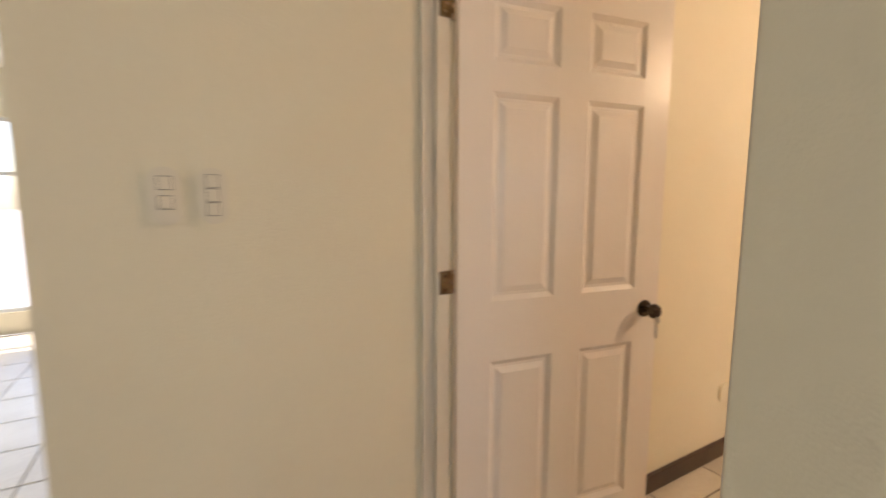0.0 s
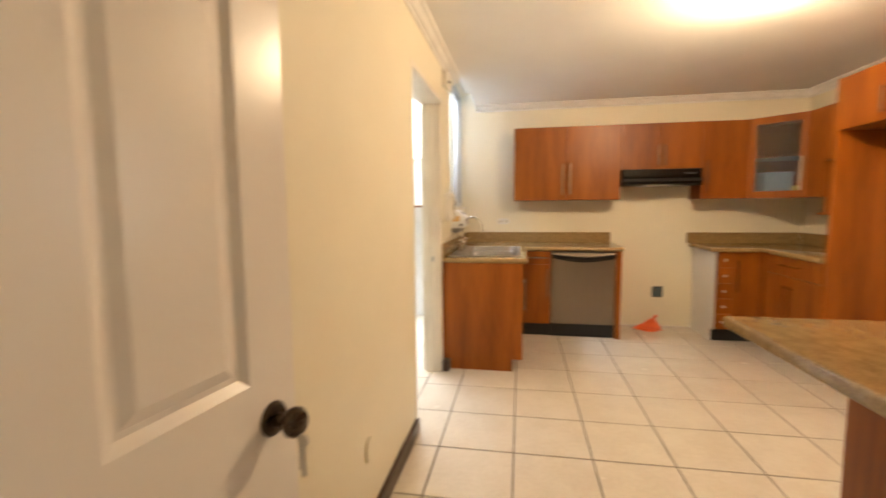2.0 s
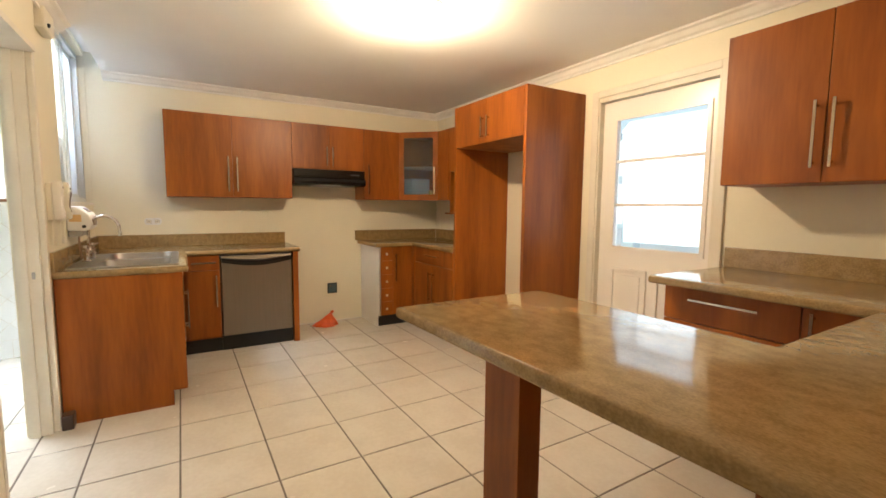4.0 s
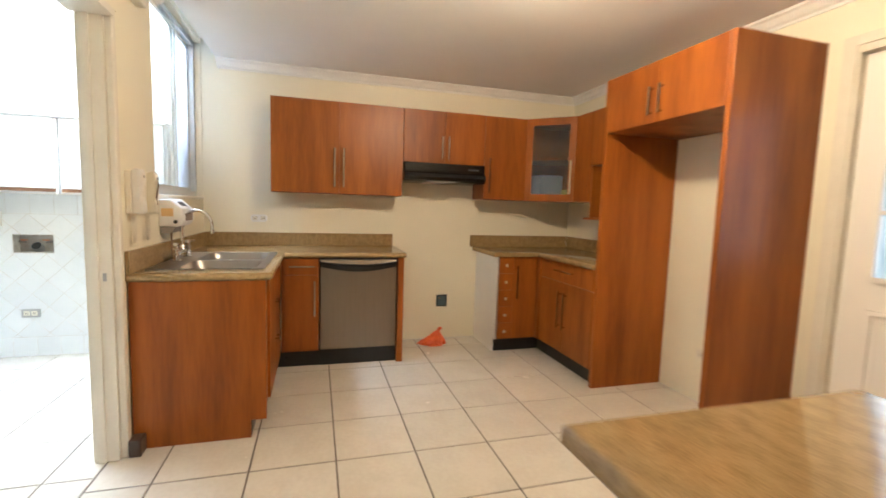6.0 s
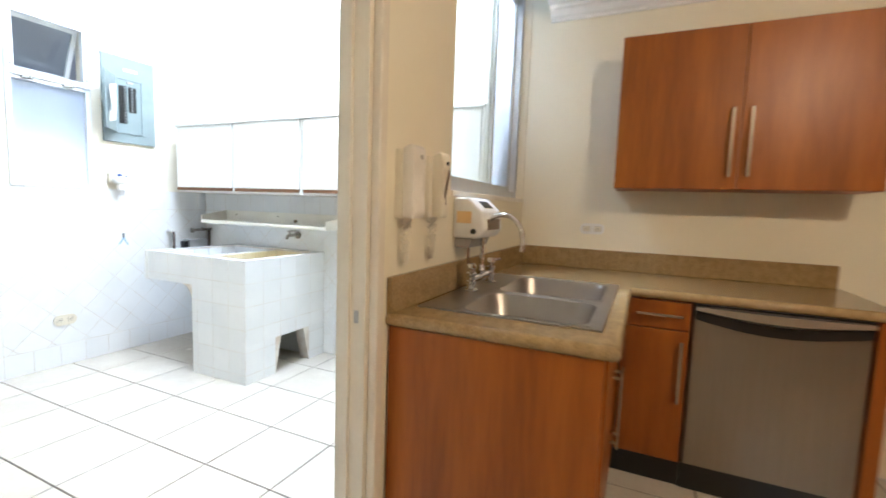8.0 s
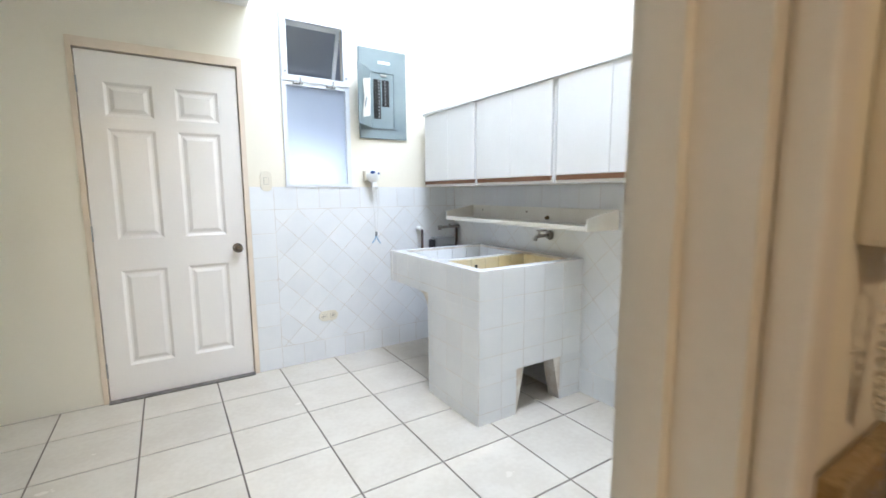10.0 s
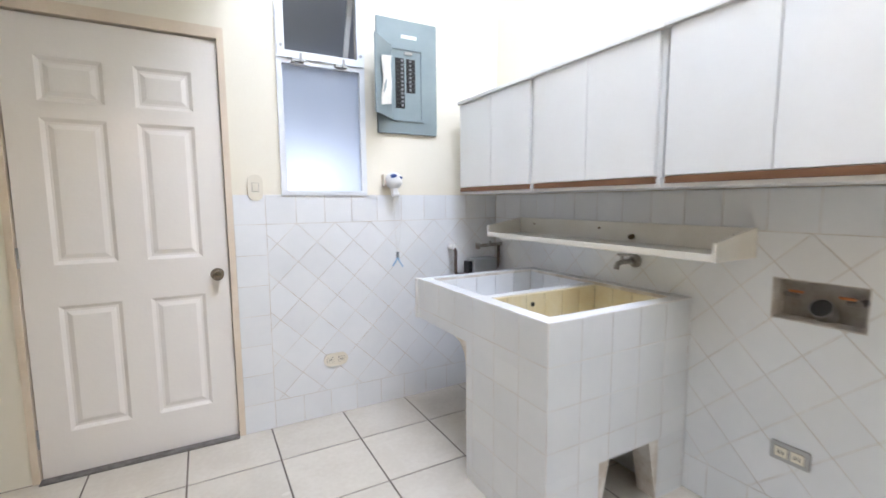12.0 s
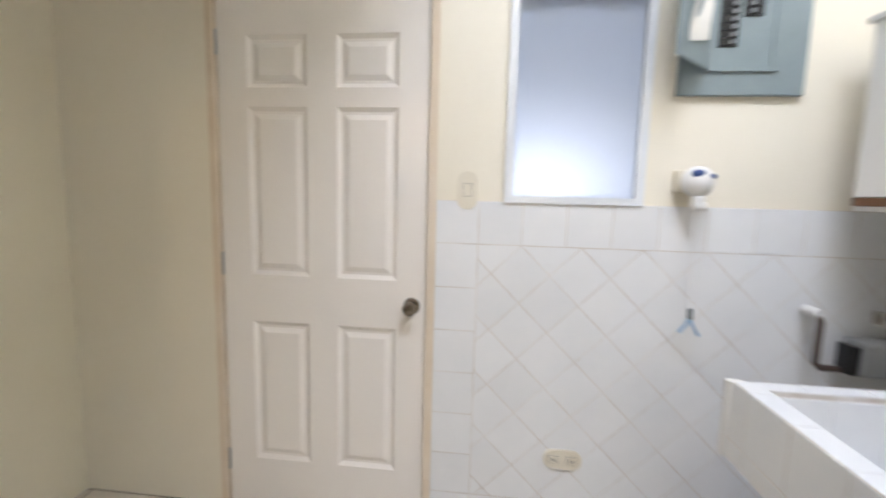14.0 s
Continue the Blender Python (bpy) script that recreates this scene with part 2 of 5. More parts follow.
structure("wall_west_kitchen", wall_box(bm_new(), "y", -0.875, 2.48, 1.15, 1.30, 0, KC + 0.1, [(1.632, 2.48, 0, 2.12)]), WALL,
          "cream wall with the kitchen entrance doorway", "wall")
structure("wall_hall", wall_box(bm_new(), "x", 0.385, 1.26, 2.48, 2.74, 0, 2.6), WALL, "cream hall wall with two switch plates", "wall")
structure("ceiling_kitchen", box(box(bm_new(), 1.30, 6.48, -0.875, 2.48, KC, KC + 0.1), 1.30, 5.34, 2.48, 2.60, KC, KC + 0.1), CEIL, "white painted kitchen ceiling", "ceiling")
structure("ceiling_laundry", box(bm_new(), 3.40, 4.97, 2.74, 5.69, LOW, LC), CEIL, "low white laundry ceiling beside a light well", "ceiling")
structure("ceiling_recess", box(bm_new(), 5.34, 6.48, 2.48, 2.60, 2.60, 2.66), CEIL, "white ceiling of the recess at the window", "ceiling")
# Unseen sheet, added so direct sun spreads softly into the light well.
SHEET = bpy.data.materials.new("translucent_sheet")
SHEET.use_nodes = True
sn = SHEET.node_tree.nodes
st = sn.new("ShaderNodeBsdfTranslucent")
st.inputs["Color"].default_value = (0.75, 0.78, 0.80, 1)
SHEET.node_tree.links.new(st.outputs["BSDF"], sn["Material Output"].inputs["Surface"])
structure("skylight_diffuser", box(bm_new(), 4.97, 6.58, 2.74, 5.69, LC + 0.02, LC + 0.03), SHEET, "unseen milky sheet added over the laundry to diffuse the sun", "skylight")
bm = bm_new()
for y in (2.78, 3.5, 4.25, 5.0, 5.63):
    box(bm, 4.97, 6.58, y, y + 0.04, LC - 0.03, LC + 0.02)
structure("skylight_frame", bm, WALU, "white aluminium bars of the laundry skylight", "skylight")

# hall and the bright room behind it
structure("wall_hall_west", wall_box(bm_new(), "y", -1.02, 7.15, -3.2, -3.05, 0, 2.6), WALL, "plain cream wall", "wall")
# The opening is unseen, cut only to let the added south fill in.
structure("wall_hall_south", wall_box(bm_new(), "x", -3.2, 1.15, -1.17, -1.02, 0, 2.6, [(-1.1, 0.3, 0.9, 2.1)]), WALL, "plain cream wall", "wall")
structure("wall_hall_north", wall_box(bm_new(), "x", -3.2, 3.25, 7.15, 7.30, 0, 2.6, [(-2.6, 0.4, 0.22, 2.1)]), WALL, "cream wall with a wide bright window", "wall")
structure("wall_hall_east", wall_box(bm_new(), "y", 2.74, 7.15, 1.6, 1.75, 0, 2.6), WALL, "plain cream wall", "wall")
structure("ceiling_hall", wall_box(bm_new(), "y", -1.02, 7.15, -3.05, 1.15, 2.55, 2.65), CEIL, "white painted hall ceiling", "ceiling")
bm = bm_new()
for x in (-2.6, -1.85, -1.1, -0.35, 0.36):
    box(bm, x, x + 0.04, 7.18, 7.24, 0.22, 2.1)
for z in (0.22, 1.55, 2.06):
    box(bm, -2.6, 0.4, 7.18, 7.24, z, z + 0.04)
structure("window_3", bm, WALU, "wide white aluminium window in a bright room", "window")

# ground outside
structure("ground", box(bm_new(), -60, 60, -60, 60, -0.3, -0.06), material("pale_concrete", (0.58, 0.57, 0.54), 0.85, bump=0.2), "pale concrete ground outside", "ground")
structure("patio_wall", box(bm_new(), 0.5, 6.5, -2.9, -2.75, -0.06, 3.0), material("white_patio_paint", (0.80, 0.81, 0.80), 0.8, bump=0.1),
          "white painted patio wall behind the back door", "wall")

# ---- floors ----
TPX, TPY, TX, TY = 0.4235, 0.4105, 4.96, 1.178
LPX, LPY, LX, LY = 0.405, 0.411, 5.05, 4.93
floor_k = structure("floor_kitchen", box(bm_new(), 1.16, 6.48, -0.875, 2.67, -0.06, -0.004), GROUT, "cream ceramic floor tiles with brown grout", "floor")
floor_l = structure("floor_laundry", box(bm_new(), 3.40, 6.58, 2.67, 5.84, -0.06, -0.004), GROUT, "cream ceramic floor tiles with brown grout", "floor")
floor_h = structure("floor_hall", box(bm_new(), -3.05, 1.16, -1.02, 7.15, -0.06, -0.004), GROUT, "cream ceramic floor tiles with brown grout", "floor")

# ---- doors ----
def six_panel_leaf(name, w, h, parent, rows=((0.225, 0.825), (1.025, 1.675), (1.765, 1.95))):
    """A six-panel door leaf in the plane y = 0 from x = 0 to w; thickness 36 mm to +y."""
    stile, mid = 0.115, 0.115
    pw = (w - 2 * stile - mid) / 2
    cols = [(stile, stile + pw), (stile + pw + mid, w - stile)]
    bm = bm_new()
    zs = [0.008] + [z for r in rows for z in r] + [h]
    for x0, x1 in ((0, stile), (stile + pw, stile + pw + mid), (w - stile, w)):
        box(bm, x0, x1, 0, 0.036, 0.008, h)
    for z0, z1 in zip(zs[::2], zs[1::2]):
        for c in cols:
            box(bm, c[0], c[1], 0, 0.036, z0, z1)
    leaf = part(name, bm, DOORPAINT, parent)
    for c in cols:
        for r in rows:
            bm = bm_new()
            for y, s in ((0.0, 1), (0.036, -1)):
                # sloping moulding down, flat recess, then raised field
                rings = [(0.0, 0.0), (0.016, 0.011), (0.026, 0.011), (0.046, 0.003), (0.047, 0.003)]
                loops = []
                for inset, deep in rings:
                    loops.append([bm.verts.new((x, y + s * deep, z)) for x, z in
                                  ((c[0] + inset, r[0] + inset), (c[1] - inset, r[0] + inset), (c[1] - inset, r[1] - inset), (c[0] + inset, r[1] - inset))])
                for a, b in zip(loops, loops[1:]):
                    for i in range(4):
                        bm.faces.new((a[i], a[(i + 1) % 4], b[(i + 1) % 4], b[i]))
                bm.faces.new(loops[-1])
            part("raised_panel", bm, DOORPAINT, leaf)
    return leaf


def knob(bm, x, y, z, s, r=0.027):
    """A round door knob on its rose, pointing along y with sign s."""
    m = Matrix.Translation((x, y, z)) @ Matrix.Rotation(radians(-90 * s), 4, "X")
    lathe(bm, [(0.032, 0), (0.032, 0.004), (0.028, 0.009), (0.013, 0.012), (0.012, 0.028), (0.02, 0.033), (r, 0.043), (r, 0.054), (0.02, 0.063), (0.0, 0.066)], m)
    return bm


# entrance door, standing open against the kitchen wall
entry = thing("entry_door", (0, 0, 0), "white six-panel door standing open with keys in its knob", "door")
leaf = six_panel_leaf("leaf", 0.822, 2.06, entry)
kn = part("door_knob", knob(bm_new(), 0.758, 0, 0.945, -1), BRONZE, leaf, "dark bronze round knob", True)
part("door_knob", knob(bm_new(), 0.758, 0.036, 0.945, 1), BRONZE, leaf, "dark bronze round knob", True)
bm = bm_new()
lathe(bm, [(0.012, 0), (0.012, 0.002), (0.0, 0.002)], Matrix.Translation((0.750, -0.069, 0.918)) @ Matrix.Rotation(radians(90), 4, "Y"), 14)
box(bm, 0.7488, 0.7515, -0.074, -0.064, 0.852, 0.912, 0.001)
box(bm, 0.7535, 0.756, -0.068, -0.056, 0.858, 0.915, 0.001)
part("keys", bm, material("key_steel", (0.62, 0.60, 0.55), 0.4, 0.7, bump=0), kn, "small steel keys hanging from the lock")
entry.matrix_basis = pose(1.360, 2.527, 0, 0, 0, -8.45)

# frame of the entrance
fr = structure("door_frame_entry", box(box(bm_new(), 1.245, 1.285, 2.452, 2.48, 0, 2.12), 1.262, 1.284, 2.48, 2.572, 0, 2.12), FRAMEPAINT, "cream painted wooden door frame", "door frame")
bm = bm_new()
box(bm, 1.17, 1.31, 1.632, 1.644, 0, 2.12)
part("jamb", bm, FRAMEPAINT, fr)
part("head", box(bm_new(), 1.14, 1.31, 1.642, 2.452, 2.09, 2.12), FRAMEPAINT, fr)
part("stop", box(bm_new(), 1.208, 1.245, 2.466, 2.48, 0, 2.09, 0.003), FRAMEPAINT, fr)

for z in (0.23, 1.117, 1.86):
    hg = part("hinge", box(bm_new(), 1.254, 1.290, 2.447, 2.4525, z - 0.033, z + 0.033, 0.001), BRASS, fr, "worn brass hinge")
    for k in range(5):
        part("knuckle", rod(bm_new(), (1.297, 2.457, z - 0.033 + 0.0135 * k), (1.297, 2.457, z - 0.0205 + 0.0135 * k), 0.0075, n=12), (SATIN, BRASS)[k % 2], hg, "", True)
    for dz in (-0.02, 0.0, 0.02):
        part("screw", rod(bm_new(), (1.268 + 0.006 * (dz == 0), 2.4475, z + dz), (1.268 + 0.006 * (dz == 0), 2.4462, z + dz), 0.0035, n=8), SATIN, hg)

# closed laundry door
nd = thing("laundry_room_door", (0, 0, 0), "closed white six-panel door with a dark nickel knob", "door")
leaf = six_panel_leaf("leaf", 0.815, 2.06, nd, ((0.21, 0.80), (0.99, 1.635), (1.705, 1.895)))
part("door_knob", knob(bm_new(), 0.76, 0, 0.895, -1), material("dark_nickel", (0.24, 0.21, 0.17), 0.14, 1.0, bump=0), leaf, "dark nickel round knob", True)
for z in (0.2, 1.03, 1.87):
    bm = bm_new()
    rod(bm, (-0.004, -0.004, z - 0.045), (-0.004, -0.004, z + 0.045), 0.006, n=10)
    part("hinge", bm, GREYMETAL, nd, "grey metal hinge", True)
nd.matrix_basis = pose(4.068, 5.705, 0)
TANPAINT = material("tan_frame_paint", (0.76, 0.655, 0.52), 0.4, second=(0.70, 0.585, 0.44), scale=5, bump=0.05)
fr = structure("door_frame_laundry", box(bm_new(), 4.887, 4.917, 5.682, 5.80, 0, 2.12), TANPAINT, "cream painted wooden door frame", "door frame")
part("jamb", box(bm_new(), 4.036, 4.063, 5.682, 5.80, 0, 2.12), TANPAINT, fr)
part("head", box(bm_new(), 4.063, 4.887, 5.682, 5.80, 2.067, 2.12), TANPAINT, fr)
part("threshold", box(bm_new(), 4.063, 4.887, 5.655, 5.742, 0.0005, 0.007, 0.002), material("worn_cement", (0.22, 0.20, 0.18), 0.9, second=(0.13, 0.115, 0.10), scale=25, bump=0.3), fr, "worn grey cement threshold")
part("backing", box(bm_new(), 4.063, 4.887, 5.742, 5.80, 0.0, 2.067), DOORPAINT, fr)

# laundry doorway with its leaf swung into the laundry
fr = structure("door_frame_doorway", wall_box(bm_new(), "y", 2.62, 2.725, 4.779, 4.81, 0, 2.14), FRAMEPAINT, "cream painted frame of the laundry doorway", "door frame")
part("jamb", box(bm_new(), 3.83, 3.86, 2.57, 2.745, 0, 2.14), FRAMEPAINT, fr)
part("head", box(bm_new(), 3.86, 4.779, 2.57, 2.745, 2.11, 2.14), FRAMEPAINT, fr)
part("casing", box(bm_new(), 4.796, 4.834, 2.588, 2.62, 0, 2.17, 0.006), FRAMEPAINT, fr)
part("stop", box(bm_new(), 4.767, 4.779, 2.672, 2.705, 0, 2.11), FRAMEPAINT, fr)
part("strike_plate", box(bm_new(), 4.7765, 4.779, 2.643, 2.658, 0.898, 0.936), GREYMETAL, fr, "steel strike plate")
dd = thing("doorway_door", (0, 0, 0), "white six-panel door swung open into the laundry", "door")
leaf = six_panel_leaf("leaf", 0.87, 2.06, dd)
part("door_knob", knob(bm_new(), 0.81, 0, 0.92, -1), BRASS, leaf, "bronze round knob", True)
part("door_knob", knob(bm_new(), 0.81, 0.036, 0.92, 1), BRASS, leaf, "bronze round knob", True)
dd.matrix_basis = pose(3.90, 2.76, 0, 0, 0, 91)

# glazed back door
bd = thing("back_door", (3.5, -0.93, 0), "white back door with three frosted panes over two panels", "door")
bm = bm_new()
box(bm, 3.075, 3.15, -0.955, -0.915, 0.01, 2.11)
box(bm, 3.82, 3.945, -0.955, -0.915, 0.01, 2.11)
box(bm, 3.15, 3.82, -0.955, -0.915, 1.97, 2.11)
box(bm, 3.15, 3.82, -0.955, -0.915, 0.01, 1.02)
leaf = part("leaf", bm, DOORPAINT, bd)
for z in (1.325, 1.65):
    part("muntin", box(bm_new(), 3.15, 3.82, -0.945, -0.918, z, z + 0.022), DOORPAINT, leaf)
for z0, z1 in ((1.02, 1.325), (1.347, 1.65), (1.672, 1.97)):
    pane = part("pane", box(bm_new(), 3.15, 3.82, -0.937, -0.932, z0, z1), GLASS, leaf)
    pane.visible_shadow = False
for x0, x1 in ((3.15, 3.45), (3.52, 3.82)):
    bm = bm_new()
    wall_box(bm, "x", x0, x1, -0.916, -0.902, 0.20, 0.86, [(x0 + 0.022, x1 - 0.022, 0.222, 0.838)])
    box(bm, x0 + 0.05, x1 - 0.05, -0.916, -0.905, 0.25, 0.81, 0.009)
    part("raised_panel", bm, DOORPAINT, leaf)
part("glazing_bead", wall_box(bm_new(), "x", 3.125, 3.845, -0.916, -0.905, 0.995, 1.995, [(3.155, 3.815, 1.025, 1.965)]), DOORPAINT, leaf)
fr = structure("door_frame_back", box(bm_new(), 3.06, 3.075, -0.98, -0.868, 0, 2.15), FRAMEPAINT, "cream painted frame of the back door", "door frame")
part("jamb", box(bm_new(), 3.945, 3.96, -0.98, -0.868, 0, 2.15), FRAMEPAINT, fr)
part("head", box(bm_new(), 3.075, 3.945, -0.98, -0.868, 2.115, 2.15), FRAMEPAINT, fr)
part("casing", box(bm_new(), 3.96, 4.02, -0.875, -0.857, 0, 2.2, 0.004), FRAMEPAINT, fr)
part("casing", box(bm_new(), 3.0, 3.06, -0.875, -0.857, 0, 2.2, 0.004), FRAMEPAINT, fr)
part("casing", box(bm_new(), 3.06, 3.96, -0.875, -0.857, 2.15, 2.2, 0.004), FRAMEPAINT, fr)

# ---- windows ----
w1 = structure("window_1", wall_box(bm_new(), "x", 5.335, 6.465, 2.645, 2.70, 1.325, 2.555, [(5.37, 6.43, 1.36, 2.52)]), ALU, "grey aluminium sliding window over the sink", "window")
for x0, x1, y in ((5.37, 6.02, 2.66), (5.98, 6.43, 2.682)):
    sash = part("sash", wall_box(bm_new(), "x", x0, x1, y, y + 0.016, 1.36, 2.52, [(x0 + 0.03, x1 - 0.03, 1.39, 2.49)]), ALU, w1)
    pane = part("pane", box(bm_new(), x0 + 0.03, x1 - 0.03, y + 0.006, y + 0.010, 1.39, 2.49), GLASS if x0 < 5.9 else FROST, sash)
    pane.visible_shadow = x0 > 5.9
part("window_sill", box(bm_new(), 5.335, 6.465, 2.592, 2.645, 1.30, 1.322, 0.004), FRAMEPAINT, w1)

w2 = structure("window_2", wall_box(bm_new(), "x", 5.16, 5.64, 5.675, 5.735, 1.30, 2.46, [(5.19, 5.61, 1.325, 1.995), (5.19, 5.61, 2.05, 2.43)]), WALU,
               "white aluminium window with frosted lower and open upper pane", "window")
part("pane", box(bm_new(), 5.19, 5.61, 5.702, 5.707, 1.325, 1.995), FROST, w2, "frosted lower pane")
AW = Matrix.Translation((0, 5.735, 2.43)) @ Matrix.Rotation(radians(24), 4, "X")
bm = wall_box(bm_new(), "x", 5.194, 5.606, 0.0, 0.022, -0.375, 0.0, [(5.222, 5.578, -0.347, -0.028)])
bmesh.ops.transform(bm, matrix=AW, verts=bm.verts)
sash = part("sash", bm, WALU, w2, "hinged upper sash swung outwards")
bm = box(bm_new(), 5.222, 5.578, 0.009, 0.013, -0.347, -0.028)
bmesh.ops.transform(bm, matrix=AW, verts=bm.verts)
part("pane", bm, GLASS, sash)
part("inner_frame", wall_box(bm_new(), "x", 5.166, 5.634, 5.664, 5.6745, 2.022, 2.456, [(5.204, 5.596, 2.06, 2.418)]), WALU, w2)
for x, z in ((5.185, 2.40), (5.185, 2.08), (5.615, 2.40), (5.615, 2.08)):
    part("screw", rod(bm_new(), (x, 5.664, z), (x, 5.658, z), 0.008, n=10), GREYMETAL, w2)
for x in (5.27, 5.50):
    bm = bm_new()
    box(bm, x - 0.032, x + 0.032, 5.652, 5.674, 2.004, 2.018, 0.002)
    rod(bm, (x + 0.012, 5.652, 2.011), (x + 0.012, 5.640, 2.011), 0.009, n=12)
    box(bm, x + 0.006, x + 0.018, 5.638, 5.644, 2.006, 2.045, 0.002)
    part("latch", bm, GREYMETAL, w2, "grey metal latch")
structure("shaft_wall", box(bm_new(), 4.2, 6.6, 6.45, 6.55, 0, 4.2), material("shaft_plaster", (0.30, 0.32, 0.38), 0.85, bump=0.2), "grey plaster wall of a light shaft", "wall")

# ---- trim ----
prof = [(0, 0), (0.075, 0), (0.07, -0.012), (0.05, -0.02), (0.03, -0.045), (0.012, -0.055), (0.012, -0.07), (0, -0.07)]


def cornice(name, axis, face, sign, a, b):
    bm = bm_new()
    prism(bm, [(face + sign * u, KC + v - 0.001) for u, v in prof], axis, a, b)
    return structure(name, bm, CORNICE, "white moulded plaster cornice", "cornice")


cornice("cornice_east", "y", 6.48, -1, -0.875, 2.48)
cornice("cornice_south", "x", -0.875, 1, 1.30, 6.48)
cornice("cornice_north", "x", 2.572, -1, 1.30, 5.34)
structure("baseboard_north", box(bm_new(), 1.30, 3.83, 2.550, 2.572, 0, 0.085, 0.003), BASEB, "dark brown glossy skirting board", "baseboard")
structure("baseboard_doorway", box(bm_new(), 4.786, 4.868, 2.53, 2.586, 0, 0.090, 0.007), BASEB, "dark brown glossy skirting board", "baseboard")


# ---- cabinets ----
AX = {"-x": ("y", "x", -1), "+x": ("y", "x", 1), "-y": ("x", "y", -1), "+y": ("x", "y", 1)}


def slab(bm, facing, face, u0, u1, z0, z1, d0, d1, bevel=0.002):
    """A slab in front of a face: depths d0 to d1 outwards."""
    along, _, s = AX[facing]
    f = sorted((face + s * d0, face + s * d1))
    return box(bm, *((f[0], f[1], u0, u1) if along == "y" else (u0, u1, f[0], f[1])), z0, z1, bevel)


def bar_handle(facing, face, u0, u1, z0, z1, parent):
    """A flat satin bar on two posts."""
    bm = bm_new()
    upright = (z1 - z0) > (u1 - u0)
    slab(bm, facing, face, u0, u1, z0, z1, 0.026, 0.034, 0.0015)
    for k in (0.08, 0.92):
        if upright:
            z = z0 + (z1 - z0) * k
            slab(bm, facing, face, u0 + 0.003, u1 - 0.003, z - 0.005, z + 0.005, 0, 0.027, 0)
        else:
            u = u0 + (u1 - u0) * k
            slab(bm, facing, face, u - 0.005, u + 0.005, z0 + 0.003, z1 - 0.003, 0, 0.027, 0)
    return part("handle", bm, SATIN, parent, "satin metal bar handle")


def cabinet(name, label, x0, x1, y0, y1, z0, z1, facing, fronts, mat=WOOD, group="", hollow=False):
    """fronts: (kind, u0, u1, z0, z1, handle) with handle (u0, u1, z0, z1) or None, on the side that faces."""
    ob = thing(name, ((x0 + x1) / 2, (y0 + y1) / 2, z0), label, "cabinet", group)
    body = part("body", box(bm_new(), x0, x1, y0, y1, z0, z1, 0.0015), mat, ob)
    face = {"-x": x0, "+x": x1, "-y": y0, "+y": y1}[facing]
    for kind, u0, u1, a, b, handle in fronts:
        d = part(kind, slab(bm_new(), facing, face, u0 + 0.0015, u1 - 0.0015, a + 0.0015, b - 0.0015, 0.001, 0.019), mat, ob)
        if handle:
            bar_handle(facing, face + AX[facing][2] * 0.019, *handle, d)
    return ob


def vh(u, z0, z1):
    return (u - 0.0065, u + 0.0065, z0, z1)


WL = "cherry wood laminate "
UB, UT = 1.383, 2.140
# uppers on the east wall
cabinet("wall_cabinet", WL + "wall cabinet with two doors and bar handles", 6.20, 6.48, 0.968, 2.045, UB, UT, "-x",
        [("door", 1.507, 2.045, UB, UT, vh(1.545, 1.44, 1.76)), ("door", 0.968, 1.507, UB, UT, vh(1.470, 1.44, 1.76))], group="kitchen wall cabinets")
cabinet("wall_cabinet", WL + "short wall cabinet above the cooker hood", 6.20, 6.48, 0.212, 0.966, 1.685, UT, "-x",
        [("door", 0.59, 0.966, 1.685, UT, vh(0.62, 1.72, 1.92)), ("door", 0.212, 0.59, 1.685, UT, vh(0.56, 1.72, 1.92))], group="kitchen wall cabinets")
cabinet("wall_cabinet", WL + "wall cabinet with one door beside the hood", 6.20, 6.48, -0.215, 0.210, UB, UT, "-x",
        [("door", -0.215, 0.210, UB, UT, vh(0.165, 1.44, 1.76))], group="kitchen wall cabinets")
# corner unit with a glass door
cu = thing("corner_wall_cabinet", (6.2, -0.6, UB), WL + "corner cabinet with a diagonal glass door", "cabinet", "kitchen wall cabinets")
foot = [(6.20, -0.217), (6.478, -0.217), (6.478, -0.873), (5.882, -0.873), (5.882, -0.555)]
for z in (UB, 1.76, UT - 0.018):
    part("shelf" if z == 1.76 else "body", prism(bm_new(), foot, "z", z, z + 0.018), WOOD, cu)
for p0, p1 in (((6.20, -0.217), (6.478, -0.233)), ((5.882, -0.873), (5.898, -0.555)), ((6.46, -0.873), (6.478, -0.233)), ((5.898, -0.873), (6.46, -0.857))):
    part("side", box(bm_new(), p0[0], p1[0], min(p0[1], p1[1]), max(p0[1], p1[1]), UB + 0.018, UT - 0.018), WOOD, cu)
DL = math.hypot(6.20 - 5.882, 0.338)
bm = bm_new()
wall_box(bm, "x", 0.004, DL - 0.004, -0.022, -0.002, UB, UT, [(0.065, DL - 0.065, UB + 0.065, UT - 0.065)])
DM = Matrix.Translation((5.882, -0.555, 0)) @ Matrix.Rotation(math.atan2(0.338, 0.318), 4, "Z") @ Matrix.Scale(-1, 4, (0, 1, 0))
bmesh.ops.transform(bm, matrix=DM, verts=bm.verts)
gd = part("door", bm, WOOD, cu, "wood framed glass door")
bm = box(bm_new(), 0.06, DL - 0.06, -0.014, -0.010, UB + 0.06, UT - 0.06)
bmesh.ops.transform(bm, matrix=DM, verts=bm.verts)
part("pane", bm, glass("smoked_glass", 0.08, (0.86, 0.88, 0.90)), gd, "slightly frosted pane")
bm = bm_new()
box(bm, 0.03, 0.046, -0.056, -0.048, 1.45, 1.75)
